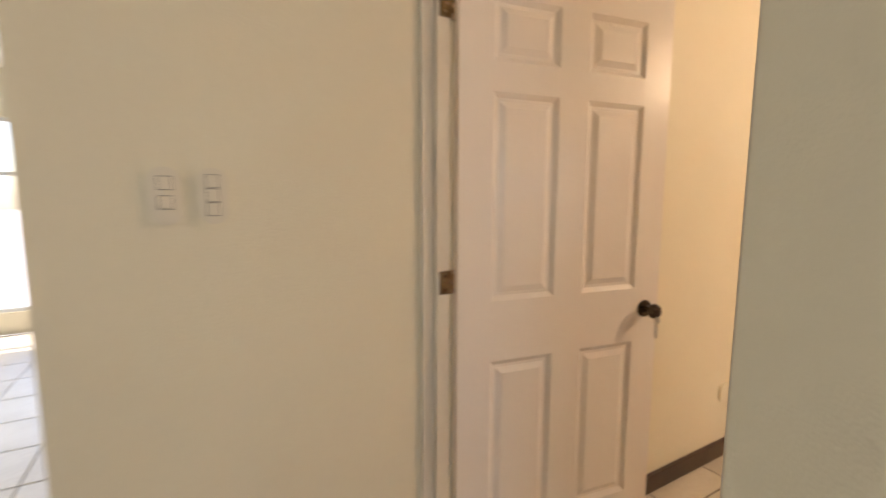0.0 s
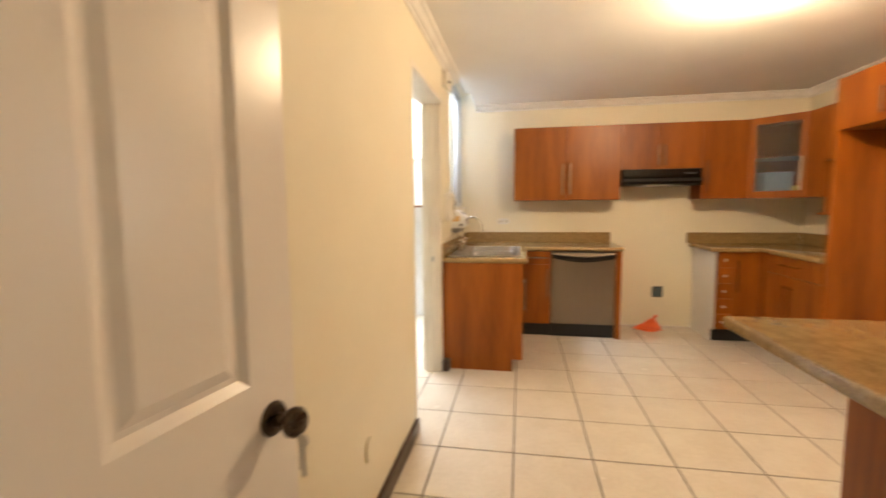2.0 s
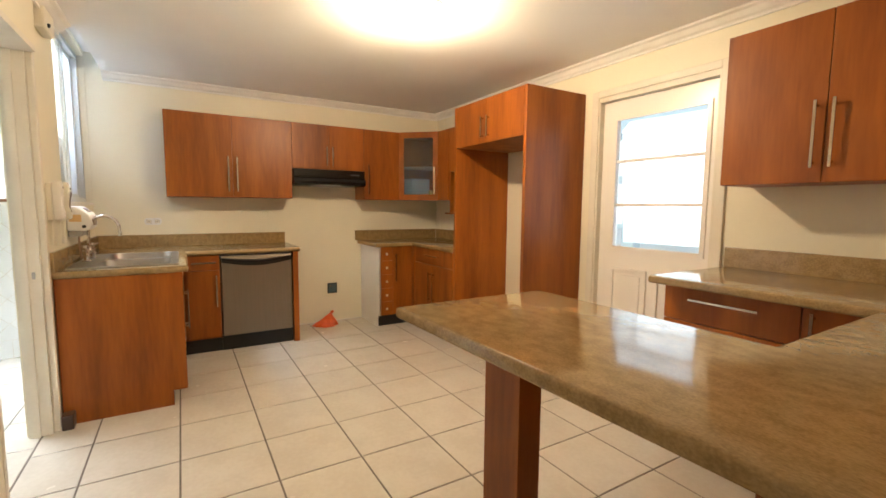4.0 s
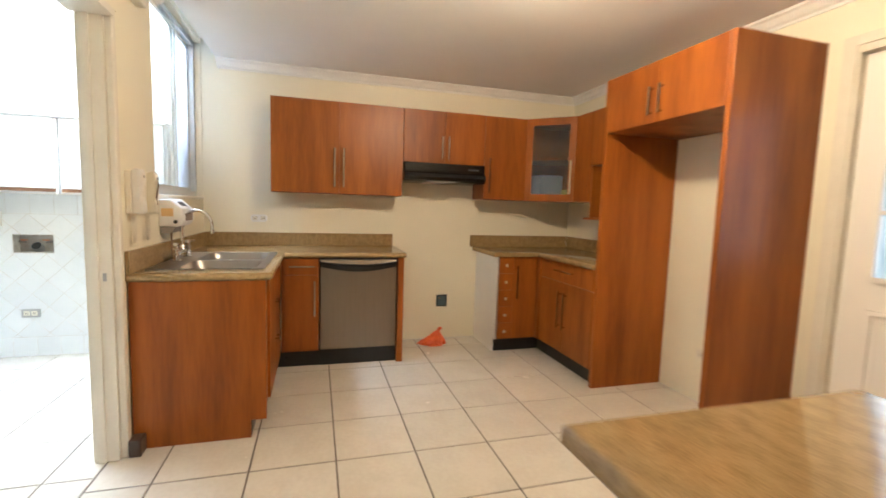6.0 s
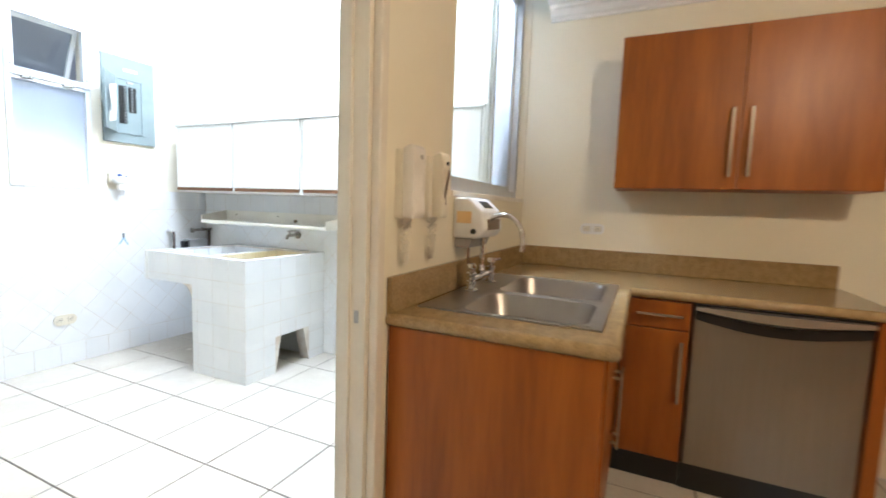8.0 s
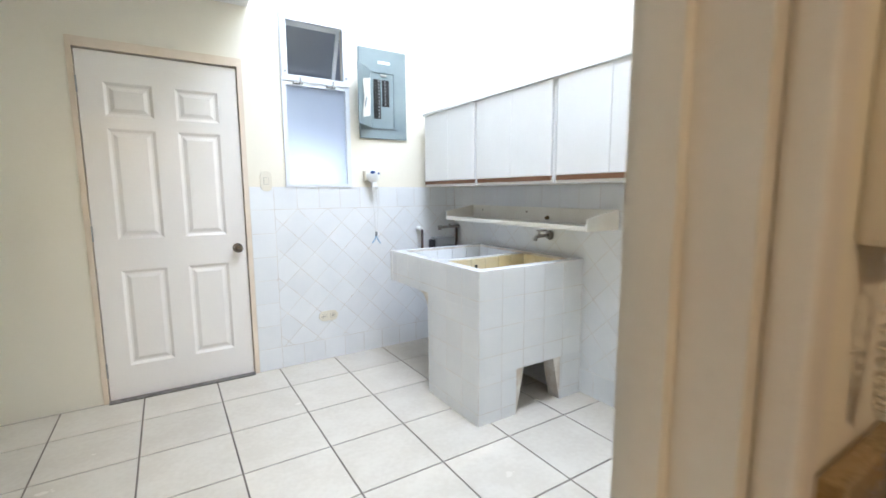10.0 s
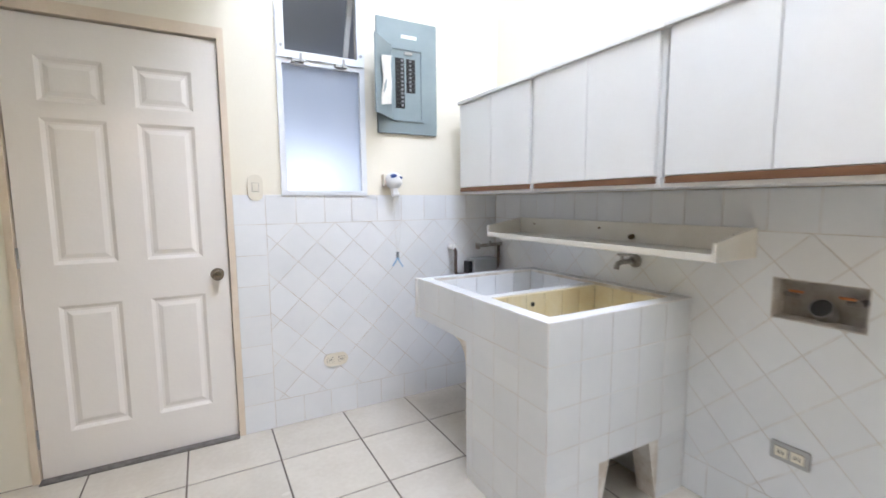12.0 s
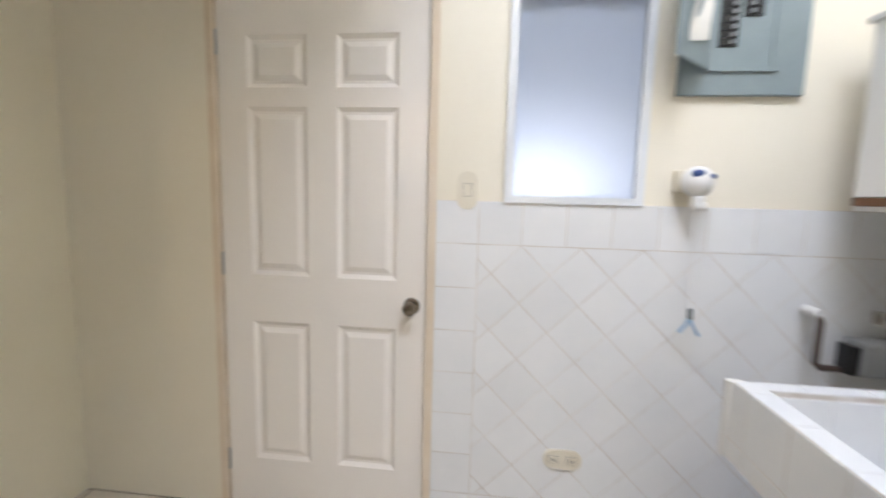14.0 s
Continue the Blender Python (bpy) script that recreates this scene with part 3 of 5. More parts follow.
box(bm, 0.033, 0.043, -0.05, -0.022, 1.47, 1.48)
box(bm, 0.033, 0.043, -0.05, -0.022, 1.72, 1.73)
bmesh.ops.transform(bm, matrix=DM, verts=bm.verts)
part("handle", bm, SATIN, gd, "satin metal bar handle")
bx = tagged(part("storage_box", box(bm_new(), 6.10, 6.31, -0.56, -0.33, UB + 0.018, UB + 0.245, 0.008), material("blue_grey_plastic", (0.36, 0.43, 0.52), 0.4, second=(0.30, 0.36, 0.45), scale=12, bump=0.0)), "blue-grey plastic box on the glass cabinet's shelf", "box")
bx = tagged(part("paper_packet", box(bm_new(), 5.985, 6.02, -0.585, -0.50, UB + 0.018, UB + 0.11, 0.004), material("yellow_card", (0.62, 0.50, 0.14), 0.6)), "small yellow packet in the glass cabinet", "packet")

# south uppers with an open niche
cabinet("wall_cabinet", WL + "narrow wall cabinet beside the corner unit", 5.645, 5.880, -0.875, -0.555, UB, UT, "+y", [("door", 5.645, 5.880, UB, UT, None)], group="kitchen wall cabinets")
sc = cabinet("wall_cabinet", WL + "wall cabinet over an open niche shelf", 5.095, 5.643, -0.875, -0.555, 1.685, UT, "+y",
             [("door", 5.37, 5.643, 1.685, UT, vh(5.41, 1.75, 1.95)), ("door", 5.095, 5.37, 1.685, UT, vh(5.33, 1.75, 1.95))], group="kitchen wall cabinets")
part("niche_side", box(bm_new(), 5.625, 5.643, -0.875, -0.555, 1.25, 1.685), WOOD, sc)
part("niche_side", box(bm_new(), 5.095, 5.113, -0.875, -0.555, 1.25, 1.685), WOOD, sc)
part("niche_back", box(bm_new(), 5.113, 5.625, -0.875, -0.865, 1.25, 1.685), WOOD, sc)
part("niche_shelf", box(bm_new(), 5.095, 5.70, -0.875, -0.535, 1.232, 1.25), WOOD, sc)

# hood
hd = thing("cooker_hood", (6.3, 0.59, 1.51), "black under-cabinet cooker hood", "cooker hood")
HOODBLACK = material("black_enamel", (0.006, 0.006, 0.006), 0.22, bump=0.0, rough_vary=0.03)
bm = prism(bm_new(), [(6.150, 1.518), (6.125, 1.532), (6.118, 1.560), (6.128, 1.590), (6.150, 1.602), (6.150, 1.683), (6.478, 1.683), (6.478, 1.518)], "y", 0.216, 0.962)
part("body", bm, HOODBLACK, hd)
part("upper_front", box(bm_new(), 6.138, 6.150, 0.222, 0.956, 1.612, 1.680, 0.003), HOODBLACK, hd)
part("control_strip", box(bm_new(), 6.112, 6.13, 0.50, 0.76, 1.512, 1.526, 0.002), material("grey_plastic", (0.22, 0.21, 0.19), 0.4, bump=0), hd, "grey control strip")
part("badge", box(bm_new(), 6.1355, 6.139, 0.28, 0.38, 1.630, 1.644), material("dark_badge", (0.05, 0.05, 0.05), 0.3, bump=0), hd)
part("light_lens", box(bm_new(), 6.20, 6.30, 0.52, 0.78, 1.508, 1.517), material("grey_lens", (0.35, 0.32, 0.26), 0.3, bump=0), hd)

# base cabinets of the sink corner
BT = 0.877
sinkcab = cabinet("sink_cabinet", WL + "base cabinet under the sink", 4.89, 5.885, 1.97, 2.59, 0.10, 0.73, "-y",
        [("door", 5.10, 5.48, 0.12, BT, vh(5.44, 0.36, 0.66)), ("door", 5.48, 5.86, 0.12, BT, vh(5.52, 0.36, 0.66))], group="kitchen base cabinets")
part("end_panel", prism(bm_new(), [(1.95, 0.10), (1.95, BT), (2.59, BT), (2.59, 0.0), (2.03, 0.0), (2.03, 0.10)], "x", 4.870, 4.888), WOOD, sinkcab)
ncab = cabinet("base_cabinet", WL + "narrow base cabinet with a drawer beside the dishwasher", 5.90, 6.47, 1.668, 1.948, 0.13, BT, "-x",
        [("drawer", 1.67, 1.925, 0.745, BT - 0.005, (1.70, 1.89, 0.805, 0.817)), ("door", 1.67, 1.925, 0.14, 0.742, vh(1.70, 0.42, 0.70))], group="kitchen base cabinets")
part("end_panel", box(bm_new(), 5.885, 6.46, 0.995, 1.045, 0.0, BT, 0.002), WOOD, ncab)
tagged(part("toe_kick", box(bm_new(), 5.94, 5.955, 1.045, 2.03, 0.0, 0.13), BLACK), "black recessed plinth under the sink cabinets", "plinth")
tagged(part("toe_kick", box(bm_new(), 4.90, 5.94, 2.03, 2.045, 0.0, 0.10), BLACK), "black recessed plinth under the sink cabinet", "plinth")

dw = thing("dishwasher", (6.1, 1.36, 0.03), "stainless steel dishwasher with a curved black handle strip", "dishwasher")
part("body", box(bm_new(), 5.925, 6.45, 1.052, 1.662, 0.13, 0.872), BLACK, dw)
part("door", box(bm_new(), 5.885, 5.924, 1.058, 1.657, 0.14, 0.872, 0.004), STEEL, dw, "brushed steel door")
bm = bm_new()
n = 24
ys = [1.058 + 0.599 * i / n for i in range(n + 1)]
low = [(y, 0.806 - 0.040 * math.sin(math.pi * i / n)) for i, y in enumerate(ys)]
prism(bm, low + [(1.657, 0.874), (1.058, 0.874)], "x", 5.876, 5.886)
part("control_strip", bm, BLACK, dw)
bm = bm_new()
bow = [0.030 * math.sin(math.pi * i / n) for i in range(n + 1)]
rows = []
for i, y in enumerate(ys):
    lift = math.sin(math.pi * i / n)
    rows.append([bm.verts.new(v) for v in ((5.878, y, 0.866), (5.874 - bow[i], y, 0.862), (5.868 - bow[i], y, 0.848 - 0.020 * lift), (5.876, y, 0.846 - 0.034 * lift))])
for p, q in zip(rows, rows[1:]):
    for k in range(4):
        bm.faces.new((p[k], q[k], q[(k + 1) % 4], p[(k + 1) % 4]))
bm.faces.new(rows[0])
bm.faces.new(rows[-1][::-1])
part("handle", bm, STEEL, dw, "bowed steel pull handle", True)
part("plinth", box(bm_new(), 5.93, 5.94, 1.052, 1.662, 0.0, 0.13), BLACK, dw)


def slab_top(name, outline, top, label, thick=0.04, holes=None):
    """A worktop with rounded edges; an optional rectangular cut-out (x0, x1, y0, y1)."""
    bm = bm_new()
    vs = [bm.verts.new((x, y, top - thick)) for x, y in outline]
    f = bm.faces.new(vs)
    made = bmesh.ops.extrude_face_region(bm, geom=[f])
    for v in made["geom"]:
        if isinstance(v, bmesh.types.BMVert):
            v.co.z = top
    bmesh.ops.recalc_face_normals(bm, faces=bm.faces)
    rim = [e for e in bm.edges if abs(e.verts[0].co.z - e.verts[1].co.z) < 1e-5]
    bmesh.ops.bevel(bm, geom=rim, offset=0.012, segments=4, affect="EDGES", profile=0.5)
    return tagged(part(name, bm, GRANITE, smooth=True), label, "worktop")


CT = 0.917
SX0, SX1, SY0, SY1 = 5.01, 5.855, 2.0, 2.53   # sink cut-out
wt = thing("worktop", (5.6, 2.0, CT - 0.04), "brown speckled stone worktop with a sink and low backsplash", "worktop")
bm = bm_new()
for o in ([(4.878, 1.934), (SX0, 1.934), (SX0, 2.598), (4.878, 2.598)], [(SX0, 1.934), (SX1, 1.934), (SX1, SY0), (SX0, SY0)],
          [(SX0, SY1), (SX1, SY1), (SX1, 2.598), (SX0, 2.598)], [(SX1, 1.934), (6.478, 1.934), (6.478, 2.598), (SX1, 2.598)],
          [(5.88, 0.982), (6.478, 0.982), (6.478, 1.934), (5.88, 1.934)]):
    prism(bm, o, "z", CT - 0.04, CT)
bmesh.ops.remove_doubles(bm, verts=bm.verts, dist=0.0005)
part("top", bm, GRANITE, wt)
bm = bm_new()
rod(bm, (4.878, 1.934, CT - 0.02), (5.88, 1.934, CT - 0.02), 0.0205, n=20)
rod(bm, (5.88, 0.982, CT - 0.02), (5.88, 1.934, CT - 0.02), 0.0205, n=20)
rod(bm, (4.878, 1.934, CT - 0.02), (4.878, 2.598, CT - 0.02), 0.0205, n=20)
bmesh.ops.create_uvsphere(bm, u_segments=16, v_segments=10, radius=0.0205, matrix=Matrix.Translation((4.878, 1.934, CT - 0.02)))
part("rounded_edge", bm, GRANITE, wt, "", True)
bm = bm_new()
box(bm, 4.862, 6.478, 2.578, 2.598, CT, 1.032, 0.003)
part("backsplash", bm, GRANITE, wt)
part("backsplash", box(bm_new(), 6.458, 6.478, 1.0, 2.578, CT, 1.032, 0.003), GRANITE, wt)

# second corner worktop and its cabinets
cabinet("drawer_cabinet", WL + "base cabinet with five small drawers", 5.945, 6.475, -0.25, 0.127, 0.13, BT, "-x",
        [("drawer", -0.012, 0.145, BT - 0.1494 * (i + 1), BT - 0.1494 * i, None) for i in range(5)] +
        [("door", -0.245, -0.012, 0.13, BT, vh(-0.04, 0.50, 0.80))], group="kitchen base cabinets")
tagged(part("side_panel", prism(bm_new(), [(5.926, 0.13), (5.926, BT), (6.475, BT), (6.475, 0.0), (6.0, 0.0), (6.0, 0.13)], "y", 0.128, 0.146), WHITE), "white melamine side panel beside the cooker gap", "panel")
for i in range(5):
    kb = bm_new()
    z = BT - 0.075 - 0.1494 * i
    lathe(kb, [(0.006, 0), (0.006, 0.012), (0.011, 0.017), (0.014, 0.022), (0.012, 0.027), (0.0, 0.029)],
          Matrix.Translation((5.9265, 0.066, z)) @ Matrix.Rotation(radians(-90), 4, "Y"), 16)
    dr = [o for o in bpy.data.objects if o.name.startswith("drawer") and o.parent and o.parent.name == "drawer_cabinet"][i]
    part("knob", kb, PALENICKEL, dr, "small round pale nickel knob", True)
bcab = cabinet("base_cabinet", WL + "base cabinet with a wide drawer over two doors", 5.095, 5.92, -0.865, -0.275, 0.13, BT, "+y",
        [("drawer", 5.095, 5.875, 0.715, BT, (5.35, 5.61, 0.80, 0.812)), ("door", 5.485, 5.875, 0.13, 0.712, vh(5.525, 0.33, 0.64)),
         ("door", 5.095, 5.485, 0.13, 0.712, vh(5.445, 0.33, 0.64))], group="kitchen base cabinets")
part("filler_strip", box(bm_new(), 5.878, 5.944, -0.274, -0.248, 0.13, BT, 0.001), WOOD, bcab)
tagged(part("toe_kick", prism(bm_new(), [(6.0, 0.127), (6.0, -0.32), (5.095, -0.32), (5.095, -0.335), (6.015, -0.335), (6.015, 0.127)], "z", 0, 0.13), BLACK), "black recessed plinth under the corner cabinets", "plinth")
w2t = slab_top("worktop", [(5.895, 0.19), (5.895, -0.235), (5.093, -0.235), (5.093, -0.873), (6.478, -0.873), (6.478, 0.19)], CT, "brown speckled stone corner worktop with a low backsplash")
part("backsplash", box(bm_new(), 6.458, 6.478, -0.853, 0.219, CT - 0.001, 1.032, 0.003), GRANITE, w2t)
part("backsplash", box(bm_new(), 5.093, 6.458, -0.873, -0.853, CT - 0.001, 1.032, 0.003), GRANITE, w2t)

# fridge surround
fs = cabinet("fridge_surround", WL + "tall fridge surround with an overhead cabinet", 4.135, 5.053, -0.873, -0.28, 1.845, 2.21, "+y",
             [("door", 4.60, 5.053, 1.845, 2.21, vh(4.64, 1.89, 2.06)), ("door", 4.135, 4.60, 1.845, 2.21, vh(4.56, 1.89, 2.06))])
part("side_panel", box(bm_new(), 5.055, 5.09, -0.873, -0.26, 0, 2.21, 0.002), WOOD, fs)
part("side_panel", box(bm_new(), 4.10, 4.133, -0.873, -0.26, 0, 2.21, 0.002), WOOD, fs)

# right-hand side: peninsula, return and south worktop
PT = 0.97
pen = thing("peninsula", (2.1, 0.5, 0), "brown speckled stone peninsula on cherry wood supports", "counter")
top = slab_top("worktop", [(2.94, 1.322), (2.94, 0.665), (2.088, 0.665), (2.088, -0.125), (2.975, -0.125), (2.975, -0.853), (1.302, -0.853), (1.302, 1.29)], PT, "brown speckled stone top with rounded edges")
top.parent, top.matrix_parent_inverse = pen, Matrix.Translation(-pen.location)
del top["category"]
part("backsplash", box(bm_new(), 1.302, 2.975, -0.873, -0.853, PT - 0.04, PT + 0.115, 0.003), GRANITE, pen)
part("leg", box(bm_new(), 2.625, 2.81, 0.94, 1.035, 0, PT - 0.04, 0.002), WOOD, pen, "cherry wood laminate post")
part("base_panel", box(bm_new(), 1.305, 1.855, 0.70, 1.285, 0, PT - 0.04, 0.002), WOOD, pen, "cherry wood laminate panel")
PB = PT - 0.04
cabinet("base_cabinet", WL + "base cabinet with wide drawers", 2.354, 2.95, -0.87, -0.255, 0.10, PB, "+y",
        [("drawer", 2.354, 2.95, 0.745, PB, (2.50, 2.81, 0.855, 0.867)), ("drawer", 2.354, 2.95, 0.43, 0.742, (2.50, 2.81, 0.66, 0.672)),
         ("drawer", 2.354, 2.95, 0.11, 0.427, (2.50, 2.81, 0.35, 0.362))], group="kitchen base cabinets")
cabinet("base_cabinet", WL + "base cabinet with a door", 2.064, 2.352, -0.87, -0.255, 0.10, PB, "+y", [("door", 2.064, 2.352, 0.11, PB, vh(2.31, 0.60, 0.90))], group="kitchen base cabinets")
cabinet("base_cabinet", WL + "base cabinet under the return worktop", 1.305, 2.04, -0.23, 0.66, 0.10, PB, "+x", [("door", -0.14, 0.69, 0.11, PB, vh(0.62, 0.60, 0.90))], group="kitchen base cabinets")
tagged(part("toe_kick", box(bm_new(), 1.305, 2.93, -0.42, -0.405, 0, 0.10), BLACK), "black recessed plinth under the cabinets", "plinth")
cabinet("wall_cabinet", WL + "wall cabinet with two doors beside the back door", 2.0, 2.862, -0.873, -0.55, 1.435, 2.19, "+y",
        [("door", 2.431, 2.862, 1.435, 2.19, vh(2.465, 1.50, 1.80)), ("door", 2.0, 2.431, 1.435, 2.19, vh(2.397, 1.50, 1.80))], group="kitchen wall cabinets")
cabinet("wall_cabinet", WL + "wall cabinet with two doors", 1.305, 1.998, -0.873, -0.55, 1.435, 2.19, "+y",
        [("door", 1.62, 1.998, 1.435, 2.19, vh(1.65, 1.50, 1.80)), ("door", 1.305, 1.62, 1.435, 2.19, vh(1.59, 1.50, 1.80))], group="kitchen wall cabinets")

# ceiling lamp
cl = thing("ceiling_light", (3.93, 0.72, 2.45), "round frosted glass ceiling light, switched on", "ceiling light")
part("base", lathe(bm_new(), [(0.15, 2.45), (0.15, 2.432), (0.14, 2.425), (0.0, 2.425)], Matrix.Translation((3.93, 0.72, 0)), 40), SATIN, cl, "", True)
dome = part("shade", lathe(bm_new(), [(0.16, 2.428), (0.158, 2.40), (0.14, 2.37), (0.10, 2.345), (0.05, 2.333), (0.0, 2.33)], Matrix.Translation((3.93, 0.72, 0)), 40),
            glow("lit_frosted_glass", (1.0, 0.91, 0.76), 4.5), cl, "glowing frosted shade", True)
dome.visible_shadow = False

# ---- laundry ----
for i, (y0, y1) in enumerate(((4.878, 5.565), (4.183, 4.872), (3.483, 4.175), (2.79, 3.476))):
    mid = (y0 + y1) / 2
    ob = cabinet("laundry_cabinet", "white laundry wall cabinet with a bare brown lower edge", 6.225, 6.58, y0, y1, 1.34, 1.85, "-x",
                 [("door", mid, y1 - 0.012, 1.345, 1.85, None), ("door", y0 + 0.016, mid, 1.345, 1.85, None)], WHITE, "laundry wall cabinets")
    part("bottom_edge", box(bm_new(), 6.206, 6.224, y0 + 0.018, y1 - 0.014, 1.320, 1.3445, 0.002), material("bare_brown_edge", (0.17, 0.075, 0.03), 0.6, bump=0.1) if i == 0 else bpy.data.materials["bare_brown_edge"], ob)
    part("bottom_rail", box(bm_new(), 6.216, 6.566, y0 + 0.001, y1 - 0.001, 1.305, 1.339, 0.002), WHITE, ob)
    part("top_rail", box(bm_new(), 6.195, 6.58, y0 - 0.003, y1 + 0.003, 1.85, 1.868, 0.002), WHITE, ob)
shelf = thing("wall_shelf", (6.45, 4.7, 1.05), "cream wooden trough shelf screwed to the tiles", "shelf")
CREAMW = material("cream_enamel", (0.84, 0.81, 0.73), 0.4, second=(0.80, 0.755, 0.66), scale=5, bump=0.04)
SH0, SH1 = 4.025, 5.395
part("board", box(bm_new(), 6.318, 6.553, SH0 + 0.014, SH1 - 0.014, 1.048, 1.064), CREAMW, shelf)
part("front_lip", box(bm_new(), 6.304, 6.318, SH0 + 0.014, SH1 - 0.014, 1.046, 1.074, 0.003), CREAMW, shelf)
for y in (SH0, SH1 - 0.014):
    part("end_board", prism(bm_new(), [(6.304, 1.046), (6.304, 1.112), (6.567, 1.158), (6.567, 1.046)], "y", y, y + 0.014), CREAMW, shelf)
part("back_board", box(bm_new(), 6.553, 6.567, SH0 + 0.014, SH1 - 0.014, 1.046, 1.156, 0.002), CREAMW, shelf)
for y in (4.10, 4.75, 5.25):
    part("screw", rod(bm_new(), (6.5535, y, 1.122), (6.549, y, 1.122), 0.006, n=8), BRASS, shelf)

# concrete double wash sink, tiled
BX0, BX1, BY0, BY1, BZ = 5.775, 6.57, 4.26, 5.275, 0.85
ws = thing("wash_sink", (6.1, 4.7, 0), "white tiled concrete double wash sink", "wash sink")
bm = bm_new()
box(bm, BX0, BX0 + 0.06, BY0, BY1, 0.64, BZ)
box(bm, BX1 - 0.06, BX1, BY0, BY1, 0.64, BZ)
box(bm, BX0 + 0.06, BX1 - 0.06, BY0, BY0 + 0.06, 0.64, BZ)
box(bm, BX0 + 0.06, BX1 - 0.06, BY1 - 0.05, BY1, 0.64, BZ)
box(bm, BX0 + 0.06, BX1 - 0.06, 4.73, 4.775, 0.60, BZ - 0.012)
CEMENT = material("white_cement", (0.74, 0.73, 0.70), 0.5, second=(0.68, 0.66, 0.61), scale=8, bump=0.1)
part("rim", bm, TILEGROUT, ws)
bm = bm_new()
prism(bm, [(4.785, 0.0), (4.785, 0.53), (4.80, 0.58), (4.84, 0.625), (4.90, 0.64), (BY0, 0.64), (BY0, 0.0)], "x", BX0, BX0 + 0.10)
part("front_leg", bm, TILEGROUT, ws)
bm = bm_new()
prism(bm, [(BX0 + 0.10, 0.0), (6.04, 0.0), (6.095, 0.27), (6.33, 0.27), (6.39, 0.0), (BX1, 0.0), (BX1, 0.64), (BX0 + 0.10, 0.64)], "y", BY0, BY0 + 0.09)
part("end_wall", bm, TILEGROUT, ws)
bm = bm_new()
prism(bm, [(4.785, 0.0), (4.785, 0.64), (BY0 + 0.09, 0.64), (BY0 + 0.09, 0.0)], "x", BX1 - 0.10, BX1)
part("back_leg", bm, WALLTILE, ws)
part("inner_wall", box(bm_new(), BX0 + 0.10, BX1 - 0.10, 4.735, 4.783, 0.0, 0.56), material("raw_concrete", (0.33, 0.31, 0.28), 0.9, second=(0.24, 0.22, 0.20), bump=0.3), ws, "bare grey concrete")
part("edge_trim", box(bm_new(), BX0 - 0.012, BX0 + 0.03, BY1, BY1 + 0.020, 0.635, BZ, 0.003), CEMENT, ws)
YEL = material("yellowed_enamel", (0.78, 0.70, 0.50), 0.30, second=(0.72, 0.60, 0.35), scale=7, bump=0.05)
bm = bm_new()
box(bm, BX0 + 0.06, BX1 - 0.06, BY0 + 0.06, 4.73, 0.56, 0.60)
for x0, x1, y0, y1 in ((BX0 + 0.06, BX0 + 0.066, BY0 + 0.06, 4.73), (BX1 - 0.066, BX1 - 0.06, BY0 + 0.06, 4.73), (BX0 + 0.066, BX1 - 0.066, BY0 + 0.06, BY0 + 0.066), (BX0 + 0.066, BX1 - 0.066, 4.724, 4.73)):
    box(bm, x0, x1, y0, y1, 0.60, BZ - 0.015)
part("basin", bm, YEL, ws, "yellowed glazed basin")
bm = box(bm_new(), BX1 - 0.0675, BX1 - 0.0655, BY0 + 0.068, 4.722, 0.602, BZ - 0.017)
box(bm, BX0 + 0.068, BX1 - 0.068, 4.7225, 4.7245, 0.602, BZ - 0.017)
part("joint_bed", bm, material("stained_joint", (0.30, 0.25, 0.15), 0.8, bump=0.1), ws, "stained joints between basin tiles")
# Overflow hole is a black disc on the tiles, its dark depth painted.
part("overflow_shade", rod(bm_new(), (BX0 + 0.32, 4.7215, 0.785), (BX0 + 0.32, 4.716, 0.785), 0.011, n=12), BLACK, ws)
bm = bm_new()
box(bm, BX0 + 0.06, BX1 - 0.06, 4.775, BY1 - 0.05, 0.64, 0.66)
part("basin", bm, WALLTILE, ws, "white glazed basin")
bm = bm_new()
tube(bm, [(6.24, 4.50, 0.56), (6.24, 4.50, 0.13), (6.235, 4.52, 0.075), (6.22, 4.60, 0.045), (6.20, 4.95, 0.04)], 0.027, 14)
rod(bm, (6.24, 4.50, 0.30), (6.24, 4.50, 0.36), 0.034, n=16)
part("drain_pipe", bm, BLACK, ws, "dark drain pipe under the basin", True)

# electrical panel
ep = thing("electrical_panel", (5.9, 5.66, 1.67), "grey metal breaker panel with its door ajar", "electrical panel")
part("cover", box(bm_new(), 5.716, 6.106, 5.668, 5.69, 1.67, 2.33, 0.004), PANELGREY, ep)
part("inner_frame", wall_box(bm_new(), "x", 5.795, 6.012, 5.658, 5.669, 1.745, 2.175, [(5.812, 5.995, 1.762, 2.158)]), PANELGREY, ep)
part("breaker_cover", box(bm_new(), 5.812, 5.995, 5.666, 5.669, 1.762, 2.158), PANELGREY, ep)
